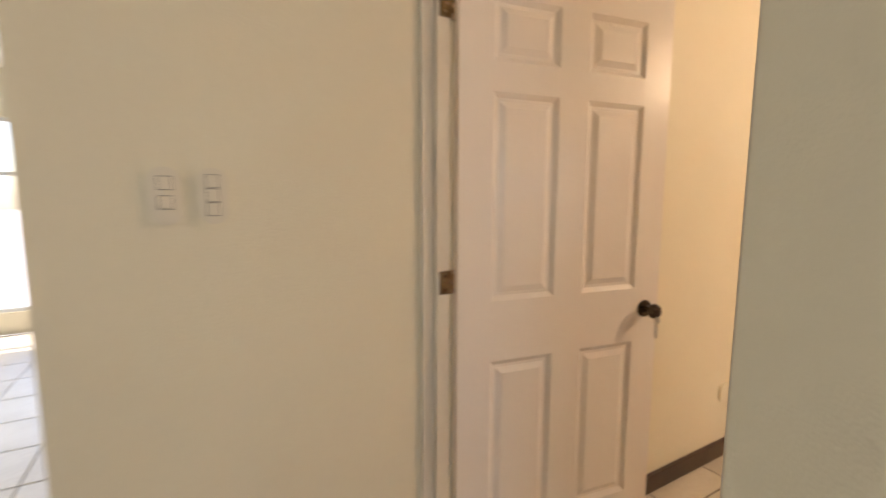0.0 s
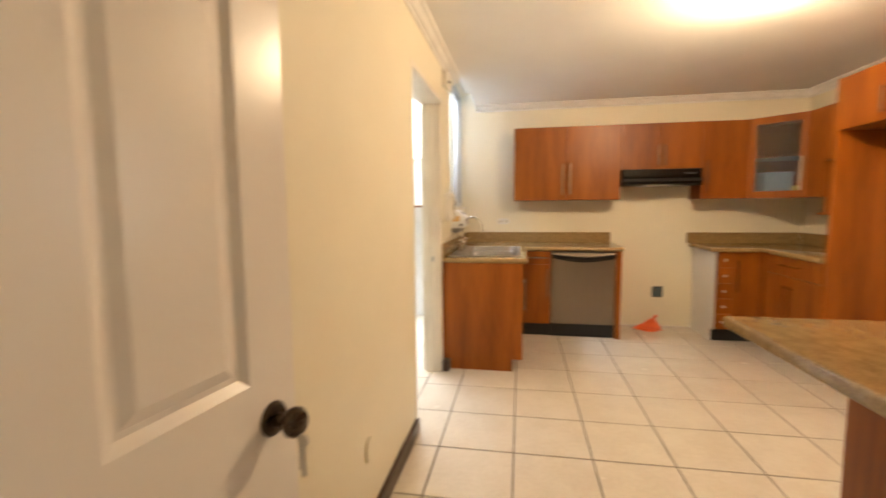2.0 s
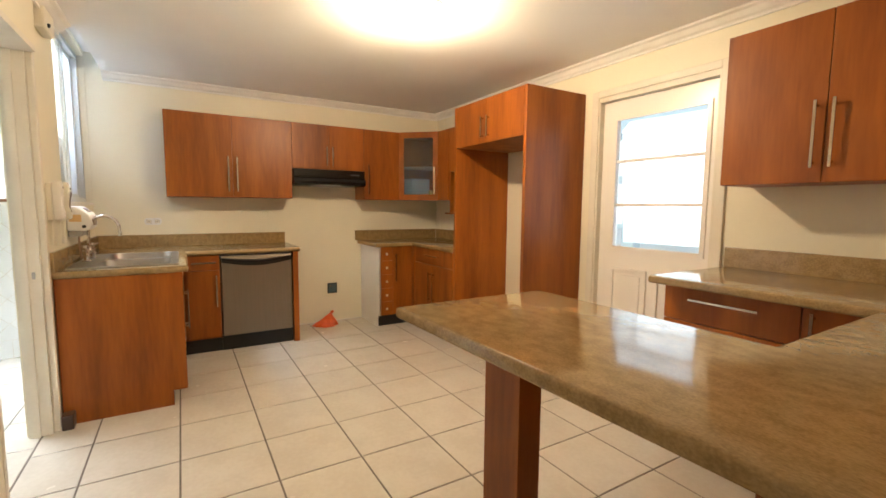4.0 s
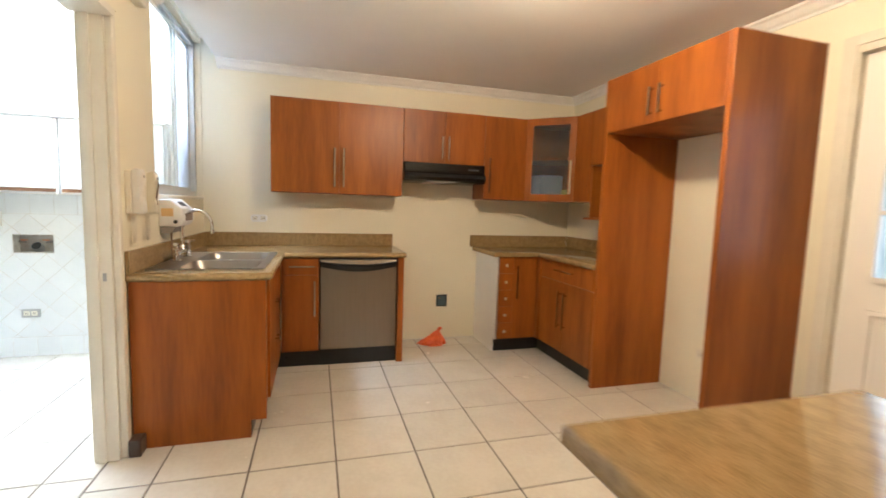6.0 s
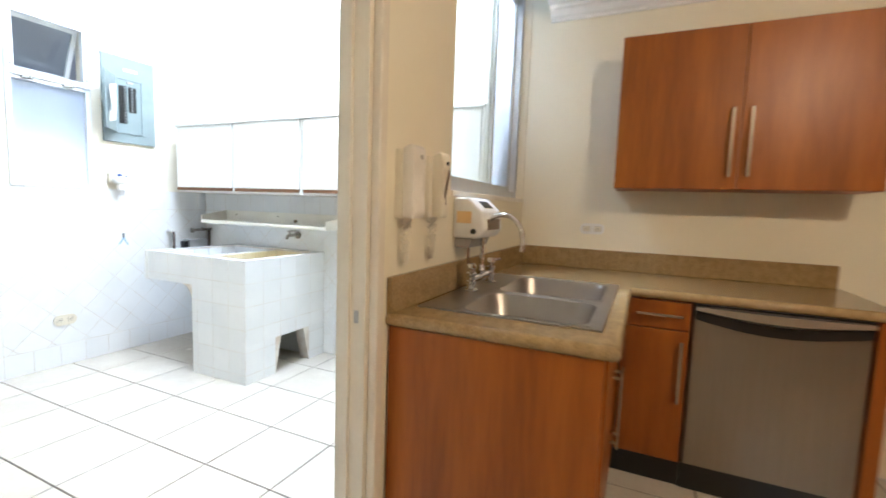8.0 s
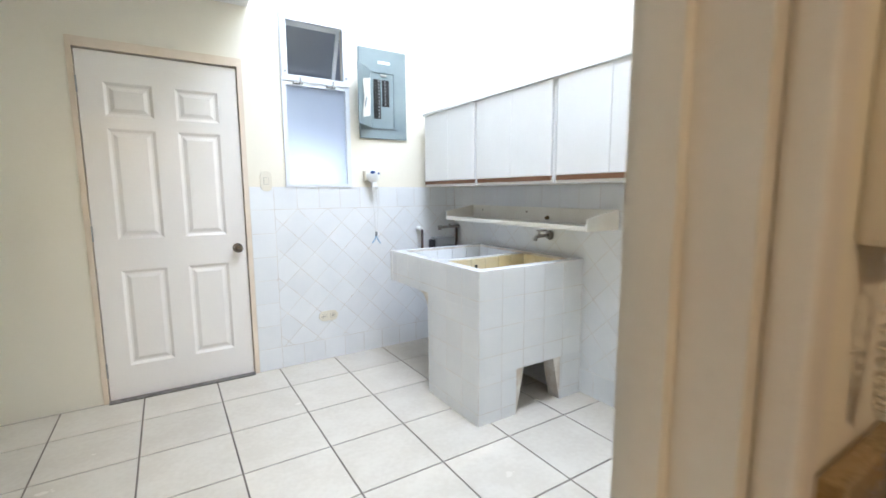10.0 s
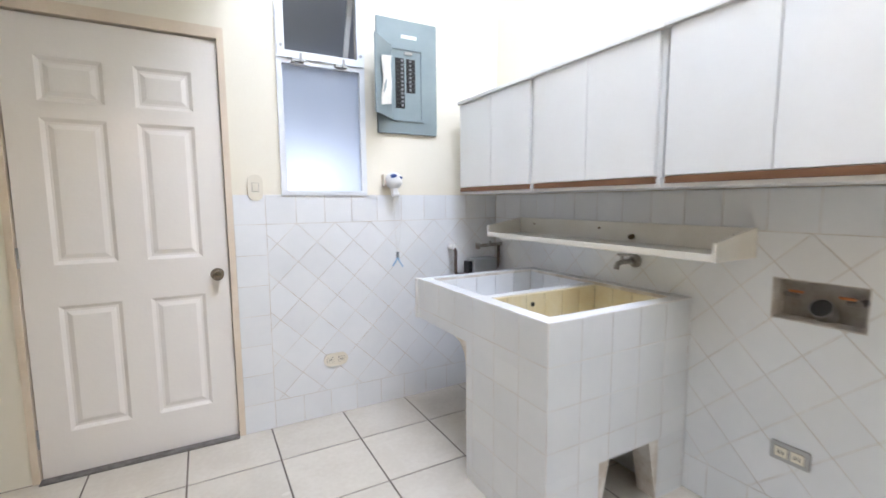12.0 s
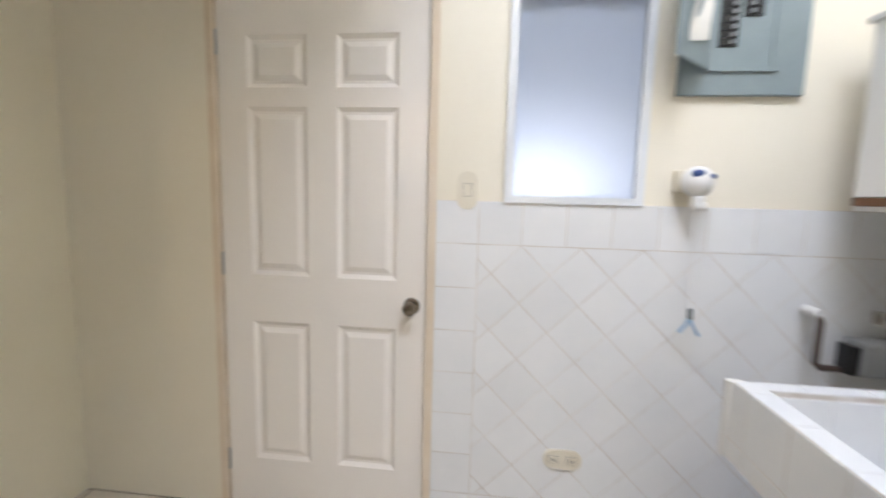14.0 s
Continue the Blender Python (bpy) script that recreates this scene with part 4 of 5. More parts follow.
for c, (x0, x1, n) in enumerate(((5.832, 5.883, 12), (5.903, 5.954, 8))):
    top = 2.105
    part("breaker_bed", box(bm_new(), x0 - 0.004, x1 + 0.004, 5.6645, 5.6665, top - 0.0235 * n - 0.004, top + 0.004), BLACK, ep)
    for k in range(n):
        br = part("breaker", box(bm_new(), x0, x1, 5.659, 5.665, top - 0.0235 * (k + 1) + 0.002, top - 0.0235 * k, 0.001), BLACK, ep)
        part("toggle", box(bm_new(), x0 + (0.03 if c == 0 else 0.012), x0 + (0.042 if c == 0 else 0.024), 5.652, 5.66, top - 0.0235 * (k + 1) + 0.006, top - 0.0235 * k - 0.006), material("grey_toggle", (0.22, 0.23, 0.24), 0.4, bump=0) if (c, k) == (0, 0) else bpy.data.materials["grey_toggle"], br)
pd = box(bm_new(), 0, 0.225, -0.004, 0.004, 1.75, 2.17, 0.002)
bmesh.ops.transform(pd, matrix=Matrix.Translation((5.80, 5.658, 0)) @ Matrix.Rotation(radians(-135), 4, "Z"), verts=pd.verts)
part("panel_door", pd, PANELGREY, ep)
part("name_plate", box(bm_new(), 5.87, 5.97, 5.666, 5.669, 2.225, 2.245), WPLAST, ep)

# ---- sink ----
sk = thing("kitchen_sink", (5.43, 2.26, CT), "stainless steel double bowl kitchen sink", "sink")
XA, XB, YA, YB = 4.995, 5.875, 1.972, 2.556
BOWLS = [(5.02, 5.375, 2.012, 2.42), (5.42, 5.845, 2.012, 2.42)]


def rounded(x0, x1, y0, y1, r, n=6):
    pts = []
    for cx, cy, a in ((x1 - r, y1 - r, 0), (x0 + r, y1 - r, 90), (x0 + r, y0 + r, 180), (x1 - r, y0 + r, 270)):
        pts += [(cx + r * math.cos(radians(a + 90 * i / n)), cy + r * math.sin(radians(a + 90 * i / n))) for i in range(n + 1)]
    return pts


SINKSTEEL = material("sink_steel", (0.39, 0.365, 0.34), 0.33, 1.0, scale=5, fine=30, bump=0.0, rough_vary=0.05)
bm = bm_new()
XM = (BOWLS[0][1] + BOWLS[1][0]) / 2
for x0, x1, y0, y1 in ((XA, XB, YA, 2.008), (XA, XB, 2.424, YB), (XA, 5.016, 2.008, 2.424), (5.849, XB, 2.008, 2.424), (5.379, 5.416, 2.008, 2.424)):
    part("deck_strip", box(bm_new(), x0, x1, y0, y1, CT + 0.001, CT + 0.006), SINKSTEEL, sk)
for b in BOWLS:
    bm = bm_new()
    rings = []
    for inset, z, r in ((-0.006, CT + 0.007, 0.02), (0.004, CT + 0.004, 0.06), (0.010, CT - 0.02, 0.075), (0.02, CT - 0.13, 0.085), (0.045, CT - 0.165, 0.085), (0.09, CT - 0.172, 0.07)):
        rings.append([bm.verts.new((x, y, z)) for x, y in rounded(b[0] + inset, b[1] - inset, b[2] + inset, b[3] - inset, r)])
    for p, q in zip(rings, rings[1:]):
        for i in range(len(p)):
            k = (i + 1) % len(p)
            bm.faces.new((p[i], p[k], q[k], q[i]))
    bm.faces.new(rings[-1])
    bowl = part("bowl", bm, SINKSTEEL, sk, "deep rounded steel bowl", True)
    part("drain", lathe(bm_new(), [(0.04, 0.0), (0.04, 0.003), (0.03, 0.002), (0.0, 0.001)],
                        Matrix.Translation(((b[0] + b[1]) / 2, (b[2] + b[3]) / 2, CT - 0.1715)), 20), CHROME, bowl, "", True)

fc = thing("kitchen_faucet", (5.46, 2.50, CT), "chrome bridge faucet with a high curved spout", "faucet")
bm = bm_new()
tube(bm, [(5.46, 2.50, CT + 0.05), (5.46, 2.50, 1.12)] + [(5.46 - 0.02 * (1 - math.cos(a)), 2.41 + 0.09 * math.cos(a), 1.135 + 0.095 * math.sin(a)) for a in [math.pi * i / 16 for i in range(17)]] + [(5.42, 2.318, 1.10)], 0.0095, 16)
lathe(bm, [(0.017, 0), (0.019, 0.004), (0.019, 0.014), (0.0145, 0.02), (0.0145, 0.03), (0.012, 0.034)], Matrix.Translation((5.46, 2.50, CT + 0.065)), 18)
rod(bm, (5.42, 2.318, 1.112), (5.42, 2.318, 1.088), 0.0115, n=16)
part("spout", bm, CHROME, fc, "", True)
bm = bm_new()
rod(bm, (5.34, 2.50, CT + 0.055), (5.58, 2.50, CT + 0.055), 0.011)
part("bridge", bm, CHROME, fc, "", True)
for x in (5.34, 5.58):
    bm = bm_new()
    lathe(bm, [(0.027, 0.006), (0.027, 0.012), (0.017, 0.018), (0.017, 0.034), (0.021, 0.038), (0.021, 0.046), (0.016, 0.05), (0.016, 0.066), (0.021, 0.07), (0.021, 0.078),
               (0.015, 0.083), (0.015, 0.095), (0.02, 0.10), (0.017, 0.115), (0.0, 0.118)], Matrix.Translation((x, 2.50, CT)), 20)
    rod(bm, (x, 2.50, CT + 0.104), (x + (0.05 if x > 5.4 else -0.05), 2.47, CT + 0.112), 0.006, 0.0045, 10)
    part("valve", bm, CHROME, fc, "", True)

# ---- wall phones ----
# Brown of the thin tube that paints a shadow along the second handset.
GREYBROWN = material("shadow_line_brown", (0.16, 0.11, 0.07), 0.5, bump=0)
for k, x in enumerate((4.884, 5.072)):
    ph = thing("wall_phone", (x + 0.05, 2.58, 1.2), "ivory intercom handset on the wall with a coiled cord", "intercom phone", "intercoms")
    part("base", box(bm_new(), x + 0.012, x + 0.098, 2.572, 2.6, 1.215, 1.43, 0.006), IVORY, ph)
    bm = bm_new()
    a, b = ((x + 0.012, x + 0.09), (x + 0.034, x + 0.088))[k]
    prism(bm, [(2.575, 1.432), (2.548, 1.445), (2.531, 1.436), (2.526, 1.385), (2.54, 1.36), (2.542, 1.30), (2.528, 1.275), (2.526, 1.23), (2.535, 1.214), (2.572, 1.218)], "x", a, b)
    bmesh.ops.bevel(bm, geom=list(bm.edges), offset=0.009, segments=3, affect="EDGES", profile=0.5)
    part("handset", bm, material("pale_phone_plastic", (0.78, 0.73, 0.65), 0.35, bump=0) if k == 0 else IVORY, ph, "", True)
    if k:
        part("cradle_shadow", tube(bm_new(), [(b - 0.012, 2.531, 1.395), (b - 0.012, 2.5265, 1.37), (b - 0.014, 2.534, 1.33), (b - 0.022, 2.536, 1.29), (b - 0.034, 2.528, 1.262)], 0.004, 8), GREYBROWN, ph, "curved slot's shadow painted along the handset", True)
    part("hook_button", rod(bm_new(), ((a + b) / 2, 2.530, 1.405), ((a + b) / 2, 2.5235, 1.405), 0.007, n=12), material("grey_button", (0.45, 0.41, 0.36), 0.4, bump=0) if k == 0 else BLACK, ph, "", True)
    bm = bm_new()
    pts = []
    turns, steps = 26, 26 * 9
    for i in range(steps + 1):
        s = i / steps
        a = 2 * math.pi * turns * s
        # hangs down from the handset and back up to the base
        cz = 1.215 - 0.145 * math.sin(math.pi * s) ** 0.8
        cx = x + 0.03 + 0.04 * s
        pts.append((cx + 0.007 * math.cos(a), 2.575 + 0.007 * math.sin(a), cz))
    tube(bm, pts, 0.0022, 5)
    part("coiled_cord", bm, IVORY, ph, "", True)

# ---- chime box high on the wall ----
ch = thing("door_chime", (5.0, 2.58, 2.29), "cream plastic chime box high on the kitchen wall", "door chime")
part("case", box(bm_new(), 4.90, 5.13, 2.545, 2.60, 2.285, 2.425, 0.012), IVORY, ch)
part("button", rod(bm_new(), (4.965, 2.546, 2.315), (4.965, 2.535, 2.312), 0.014, 0.010, 14), BLACK, ch, "", True)

# ---- water purifier under the window ----
WX = 5.362
wp = thing("water_purifier", (WX + 0.12, 2.53, 1.11), "white wall-mounted dispenser with an amber side label", "dispenser")
bm = bm_new()
prism(bm, [(2.599, 1.13), (2.599, 1.295), (2.535, 1.297), (2.472, 1.24), (2.462, 1.165), (2.49, 1.13)], "x", WX, WX + 0.25)
bmesh.ops.bevel(bm, geom=list(bm.edges), offset=0.013, segments=3, affect="EDGES", profile=0.5)
body = part("body", bm, WPLAST, wp, "", True)
bm = bm_new()
prism(bm, [(2.595, 1.09), (2.595, 1.134), (2.51, 1.134), (2.53, 1.09)], "x", WX + 0.015, WX + 0.225)
bmesh.ops.bevel(bm, geom=list(bm.edges), offset=0.004, segments=2, affect="EDGES", profile=0.5)
part("lower_tray", bm, material("grey_tray", (0.30, 0.27, 0.24), 0.4, bump=0), wp, "grey tapered underside")
part("label", box(bm_new(), WX - 0.0015, WX + 0.001, 2.518, 2.582, 1.192, 1.24), material("amber_label", (0.72, 0.48, 0.22), 0.5, bump=0), body, "amber paper label")
bm = box(bm_new(), -0.05, 0.05, -0.02, 0.02, 0, 0.003, 0.001)
bmesh.ops.transform(bm, matrix=Matrix.Translation((WX + 0.125, 2.5025, 1.2675)) @ Matrix.Rotation(radians(42), 4, "X"), verts=bm.verts)
part("display", bm, BLACK, body, "small dark display")
part("front_slot", box(bm_new(), WX + 0.05, WX + 0.20, 2.4615, 2.468, 1.165, 1.21, 0.002), material("brown_window", (0.16, 0.09, 0.05), 0.3, bump=0), body, "brown slot")
part("outlet_nozzle", lathe(bm_new(), [(0.011, 0), (0.011, 0.014), (0.006, 0.018), (0.0, 0.018)], Matrix.Translation((WX + 0.001, 2.505, 1.16)) @ Matrix.Rotation(radians(-90), 4, "Y"), 14), BLACK, body, "", True)
bm = bm_new()
tube(bm, [(WX + 0.05, 2.545, 1.092), (WX + 0.05, 2.545, 1.04), (WX + 0.055, 2.54, CT + 0.012)], 0.006, 8)
part("hose", bm, material("brown_hose", (0.20, 0.12, 0.07), 0.5, bump=0), wp, "thin brown supply hose", True)


# ---- outlets and switches ----
# Dark grey rim colour, paints the shade in the gap round each insert.
GAPGREY = material("painted_gap_shade", (0.26, 0.23, 0.19), 0.6, bump=0)


def plate(name, label, facing, face, u0, u1, z0, z1, sockets, mat=IVORY, r=0.02):
    """A wall plate with rounded ends; sockets: (u, z, half width, half height)."""
    ob = thing(name, (0, 0, 0), label, "wall plate")
    along, _, s = AX[facing]
    bm = bm_new()
    prism(bm, rounded(u0, u1, z0, z1, min(r, (u1 - u0) / 2 - 0.001, (z1 - z0) / 2 - 0.001), 5), "x" if along == "y" else "y", face, face + s * 0.011)
    bmesh.ops.bevel(bm, geom=[e for e in bm.edges if abs(e.calc_face_angle(0)) > 1], offset=0.003, segments=2, affect="EDGES", profile=0.5)
    part("plate", bm, mat, ob)
    for u, z, a, b in sockets:
        part("insert_gap", slab(bm_new(), facing, face, u - a - 0.0016, u + a + 0.0016, z - b - 0.0016, z + b + 0.0016, 0.0106, 0.0116, 0), GAPGREY, ob)
        part("insert", slab(bm_new(), facing, face, u - a, u + a, z - b, z + b, 0.011, 0.0145, 0.001), IVORY, ob)
        for d in (-0.25, 0.25):
            if a > b:
                part("slot", slab(bm_new(), facing, face, u + d * a * 1.2 - 0.002, u + d * a * 1.2 + 0.002, z - b * 0.4, z + b * 0.4, 0.0143, 0.015, 0), BLACK, ob)
    return ob


plate("power_outlet", "ivory double power outlet on the kitchen wall", "-x", 6.48, 2.10, 2.235, 1.122, 1.186, [(2.135, 1.154, 0.018, 0.014), (2.20, 1.154, 0.018, 0.014)], WPLAST, 0.026)
plate("power_outlet", "ivory power outlet low on the fridge wall", "+y", -0.875, 4.60, 4.735, 0.305, 0.37, [(4.635, 0.338, 0.018, 0.014), (4.70, 0.338, 0.018, 0.014)])
plate("blank_plate", "cream blank plate low on the wall", "-y", 2.572, 2.98, 3.06, 0.30, 0.40, [], WALL, 0.036)
plate("light_switch", "ivory light switch above the tiles", "-y", 5.69, 4.992, 5.066, 1.272, 1.408, [(5.029, 1.342, 0.015, 0.022)], IVORY, r=0.034)
plate("power_outlet", "ivory oval power outlet on the tiles", "-y", 5.684, 5.350, 5.492, 0.300, 0.376, [(5.388, 0.338, 0.018, 0.014), (5.454, 0.338, 0.018, 0.014)], r=0.036)
plate("power_outlet", "grey metal outlet plate on the tiles", "-x", 6.568, 3.81, 3.93, 0.322, 0.388, [(3.845, 0.355, 0.02, 0.018), (3.895, 0.355, 0.02, 0.018)], material("grey_plate", (0.42, 0.41, 0.39), 0.4, bump=0), r=0.004)
for x, zs in ((0.617, (1.385, 1.345)), (0.704, (1.39, 1.36, 1.33))):
    plate("light_switch", "ivory oval switch plate on the hall wall", "-y", 2.48, x - 0.03, x + 0.03, 1.298, 1.418, [(x, z, 0.012, 0.013) for z in zs], r=0.028)

# recessed cooker outlet
co = thing("cooker_outlet", (6.47, 0.495, 0.33), "dark recessed cooker outlet box in the wall", "wall outlet")
part("box", wall_box(bm_new(), "y", 0.442, 0.548, 6.466, 6.479, 0.322, 0.438, [(0.452, 0.538, 0.332, 0.428)]), BLACK, co)
part("socket", box(bm_new(), 6.472, 6.479, 0.452, 0.538, 0.332, 0.428), material("teal_metal", (0.06, 0.10, 0.12), 0.35, bump=0), co)
part("screw", box(bm_new(), 6.468, 6.473, 0.505, 0.525, 0.395, 0.412, 0.003), SATIN, co)

# crumpled orange bag with a twisted neck
bm = bm_new()
bmesh.ops.create_icosphere(bm, subdivisions=4, radius=1)
for v in bm.verts:
    d = v.co.normalized()
    folds = noise.fractal(d * 1.9 + Vector((3, 1, 2)), 0.9, 2.1, 4) * 0.30 + abs(noise.noise(d * 5.0)) * 0.30
    u = max(0.0, d.z) ** 1.25
    reach = (0.95 + folds) * (1 - 0.80 * u)
    lean = 0.045 * u
    tail = 0.05 * max(0.0, d.y) ** 2 * (1 - u)
    v.co = Vector((6.30 + d.x * 0.085 * reach, 0.605 + d.y * 0.105 * reach + tail - lean, 0.001 + 0.145 * u * (1 + 0.25 * folds) + 0.018 * (1 - u) * max(0.0, 0.4 + d.z)))
bmesh.ops.create_icosphere(bm, subdivisions=2, radius=0.017, matrix=Matrix.Translation((6.295, 0.553, 0.150)) @ Matrix.Diagonal((1.0, 1.3, 0.9, 1)))
tagged(part("plastic_bag", bm, material("orange_plastic", (0.78, 0.13, 0.02), 0.38, second=(0.66, 0.09, 0.015), scale=20, bump=0.3, bump_scale=40), smooth=True),
       "crumpled orange plastic bag with a twisted neck on the floor", "bag")

# ---- laundry wall fittings ----
wbx = thing("washer_box", (6.56, 3.83, 0.83), "recessed washing machine valve box in the tiles", "valve box")
# Back plate plaster is darkened to carry the shade of the recess.
WBM = material("recess_shade_plaster", (0.44, 0.41, 0.37), 0.8, second=(0.31, 0.27, 0.22), scale=14, bump=0.25)
part("back_plate", box(bm_new(), 6.655, 6.665, 3.700, 3.968, 0.836, 0.984), WBM, wbx)
part("lining", wall_box(bm_new(), "y", 3.7005, 3.9675, 6.5735, 6.655, 0.8365, 0.9835, [(3.704, 3.964, 0.840, 0.980)]), material("grey_white_plaster", (0.66, 0.63, 0.58), 0.8, second=(0.50, 0.45, 0.39), scale=20, bump=0.25), wbx, "rough pale plaster")
PT45 = Matrix.Translation((6.648, 3.835, 0.868)) @ Matrix.Rotation(radians(-58), 4, "Y")
pipe = part("drain_pipe", lathe(bm_new(), [(0.035, -0.02), (0.035, 0.045), (0.032, 0.045), (0.032, 0.03)], PT45, 24), material("grey_pipe", (0.30, 0.29, 0.28), 0.5, bump=0), wbx, "grey drain pipe mouth", True)
# Black cap near the mouth, painted in place of the pipe's unlit inside.
part("bore_shade", lathe(bm_new(), [(0.0318, 0.030), (0.0318, 0.043), (0.0, 0.043)], PT45, 24), BLACK, pipe, "", True)
ORANGE = material("faded_orange_lever", (0.50, 0.17, 0.05), 0.5, bump=0)
for y, sgn in ((3.945, -1), (3.722, 1)):
    valve = part("valve", rod(rod(bm_new(), (6.655, y + sgn * 0.012, 0.925), (6.600, y + sgn * 0.012, 0.925), 0.010, n=12), (6.61, y, 0.925), (6.61, y + sgn * 0.045, 0.920), 0.008, n=10), material("tarnished_valve", (0.22, 0.20, 0.18), 0.5, 0.6, bump=0.1) if sgn < 0 else bpy.data.materials["tarnished_valve"], wbx, "tarnished valve", True)
    part("lever", box(bm_new(), 6.590, 6.602, min(y + sgn * 0.02, y + sgn * 0.062), max(y + sgn * 0.02, y + sgn * 0.062), 0.934, 0.942, 0.002), ORANGE, valve, "faded orange lever")

tp = thing("wall_tap", (6.55, 4.50, 0.98), "tarnished brass wall tap over the wash sink", "tap")
TAPM = material("tarnished_tap", (0.50, 0.49, 0.46), 0.38, 0.85, second=(0.30, 0.27, 0.24), scale=30, bump=0.05)
bm = bm_new()
lathe(bm, [(0.032, 0), (0.032, 0.006), (0.025, 0.018), (0.012, 0.022), (0.012, 0.06)], Matrix.Translation((6.568, 4.54, 0.975)) @ Matrix.Rotation(radians(-90), 4, "Y"), 18)
tube(bm, [(6.51, 4.54, 0.975), (6.465, 4.54, 0.975), (6.447, 4.54, 0.971), (6.438, 4.54, 0.96), (6.436, 4.54, 0.945)], 0.012, 10)
part("body", bm, TAPM, tp, "", True)
bm = bm_new()
rod(bm, (6.47, 4.54, 0.98), (6.47, 4.54, 1.012), 0.008, n=10)
box(bm, 6.445, 6.495, 4.493, 4.547, 1.008, 1.016, 0.003)
part("handle", bm, TAPM, tp)
tagged(part("wall_plug", rod(bm_new(), (6.566, 4.55, 1.092), (6.535, 4.55, 1.089), 0.014, 0.012, 14), BRASS, smooth=True), "dark round pipe plug above the shelf", "pipe plug")

pv = thing("water_valves", (6.38, 5.62, 0.76), "copper pipes and valves beside the wash sink", "water valves")
RUST = material("rusty_copper", (0.17, 0.115, 0.09), 0.5, 0.6, second=(0.10, 0.08, 0.07), scale=30, bump=0.2)
bm = bm_new()
tube(bm, [(6.20, 5.665, 0.965), (6.20, 5.62, 0.965), (6.205, 5.61, 0.94), (6.205, 5.61, 0.80), (6.22, 5.61, 0.785), (6.28, 5.61, 0.785)], 0.011, 10)
part("pipe", bm, RUST, pv, "", True)
part("connector", rod(bm_new(), (6.20, 5.675, 0.965), (6.20, 5.61, 0.965), 0.018, 0.016, 14), WPLAST, pv, "pale wall connector", True)
part("meter", box(bm_new(), 6.315, 6.50, 5.56, 5.66, 0.775, 0.885, 0.008), material("grey_cast_metal", (0.40, 0.41, 0.41), 0.5, 0.4, bump=0.1), pv, "grey metal valve body")
part("bracket", box(bm_new(), 6.285, 6.312, 5.575, 5.64, 0.775, 0.87, 0.003), BLACK, pv)
bm = bm_new()
tube(bm, [(6.52, 5.61, 0.80), (6.54, 5.61, 0.815), (6.545, 5.61, 0.84), (6.545, 5.61, 0.965)], 0.011, 10)
part("pipe", bm, RUST, pv, "", True)
bm = bm_new()
rod(bm, (6.36, 5.60, 0.965), (6.562, 5.60, 0.972), 0.012, n=12)
rod(bm, (6.47, 5.60, 0.965), (6.47, 5.60, 0.995), 0.01, n=10)
rod(bm, (6.37, 5.60, 0.945), (6.37, 5.60, 0.985), 0.016, n=12)
part("valve", bm, TAPM, pv, "", True)

# retractable clothes line
cln = thing("clothes_line_reel", (5.79, 5.64, 1.3), "round white clothes line reel with blue marks", "clothes line")
part("wall_bracket", box(bm_new(), 5.735, 5.775, 5.65, 5.69, 1.35, 1.425, 0.004), IVORY, cln)
bm = bm_new()
bmesh.ops.create_uvsphere(bm, u_segments=24, v_segments=14, radius=0.052)
bmesh.ops.transform(bm, matrix=Matrix.Translation((5.79, 5.625, 1.385)) @ Matrix.Diagonal((1, 0.8, 1, 1)), verts=bm.verts)
reel = part("reel", bm, WPLAST, cln, "", True)
BLUEP = material("blue_plastic", (0.03, 0.07, 0.22), 0.4, bump=0)
for dx, dz, r in ((-0.014, 0.026, 0.022), (0.03, 0.018, 0.014)):
    m = Matrix.Translation((5.79 + dx, 5.625 - 0.0405 * math.sqrt(max(0.05, 1 - (dx * dx + dz * dz) / 0.0027)), 1.385 + dz))
    bm = bm_new()
    bmesh.ops.create_uvsphere(bm, u_segments=12, v_segments=8, radius=r)
    bmesh.ops.transform(bm, matrix=m @ Matrix.Diagonal((1, 0.28, 0.6, 1)), verts=bm.verts)
    part("blue_mark", bm, BLUEP, reel, "", True)
bm = bm_new()
box(bm, 5.772, 5.808, 5.60, 5.64, 1.30, 1.34, 0.006)
rod(bm, (5.775, 5.615, 1.305), (5.815, 5.615, 1.305), 0.014, n=14)
part("line_guide", bm, WPLAST, cln)
bm = bm_new()
tube(bm, [(5.785, 5.62, 1.30), (5.79, 5.62, 1.1), (5.80, 5.62, 0.95)], 0.0025, 6)
tube(bm, [(5.81, 5.62, 1.30), (5.825, 5.62, 1.1), (5.81, 5.62, 0.95)], 0.0015, 6)
part("cord", bm, WPLAST, cln)
bm = bm_new()
tube(bm, [(5.77, 5.62, 0.875), (5.79, 5.615, 0.905), (5.80, 5.615, 0.93)], 0.005, 6)
tube(bm, [(5.835, 5.62, 0.868), (5.81, 5.615, 0.905), (5.802, 5.615, 0.93)], 0.005, 6)
part("clip", bm, material("pale_blue_plastic", (0.30, 0.48, 0.66), 0.4, bump=0), cln, "pale blue plastic clip")
part("weight", rod(bm_new(), (5.802, 5.617, 0.925), (5.802, 5.617, 0.96), 0.009, n=10), material("grey_weight", (0.2, 0.22, 0.22), 0.5, bump=0), cln)

# paper card in the breaker panel's door
bm = bm_new()
bmesh.ops.create_grid(bm, x_segments=10, y_segments=14, size=0.5)
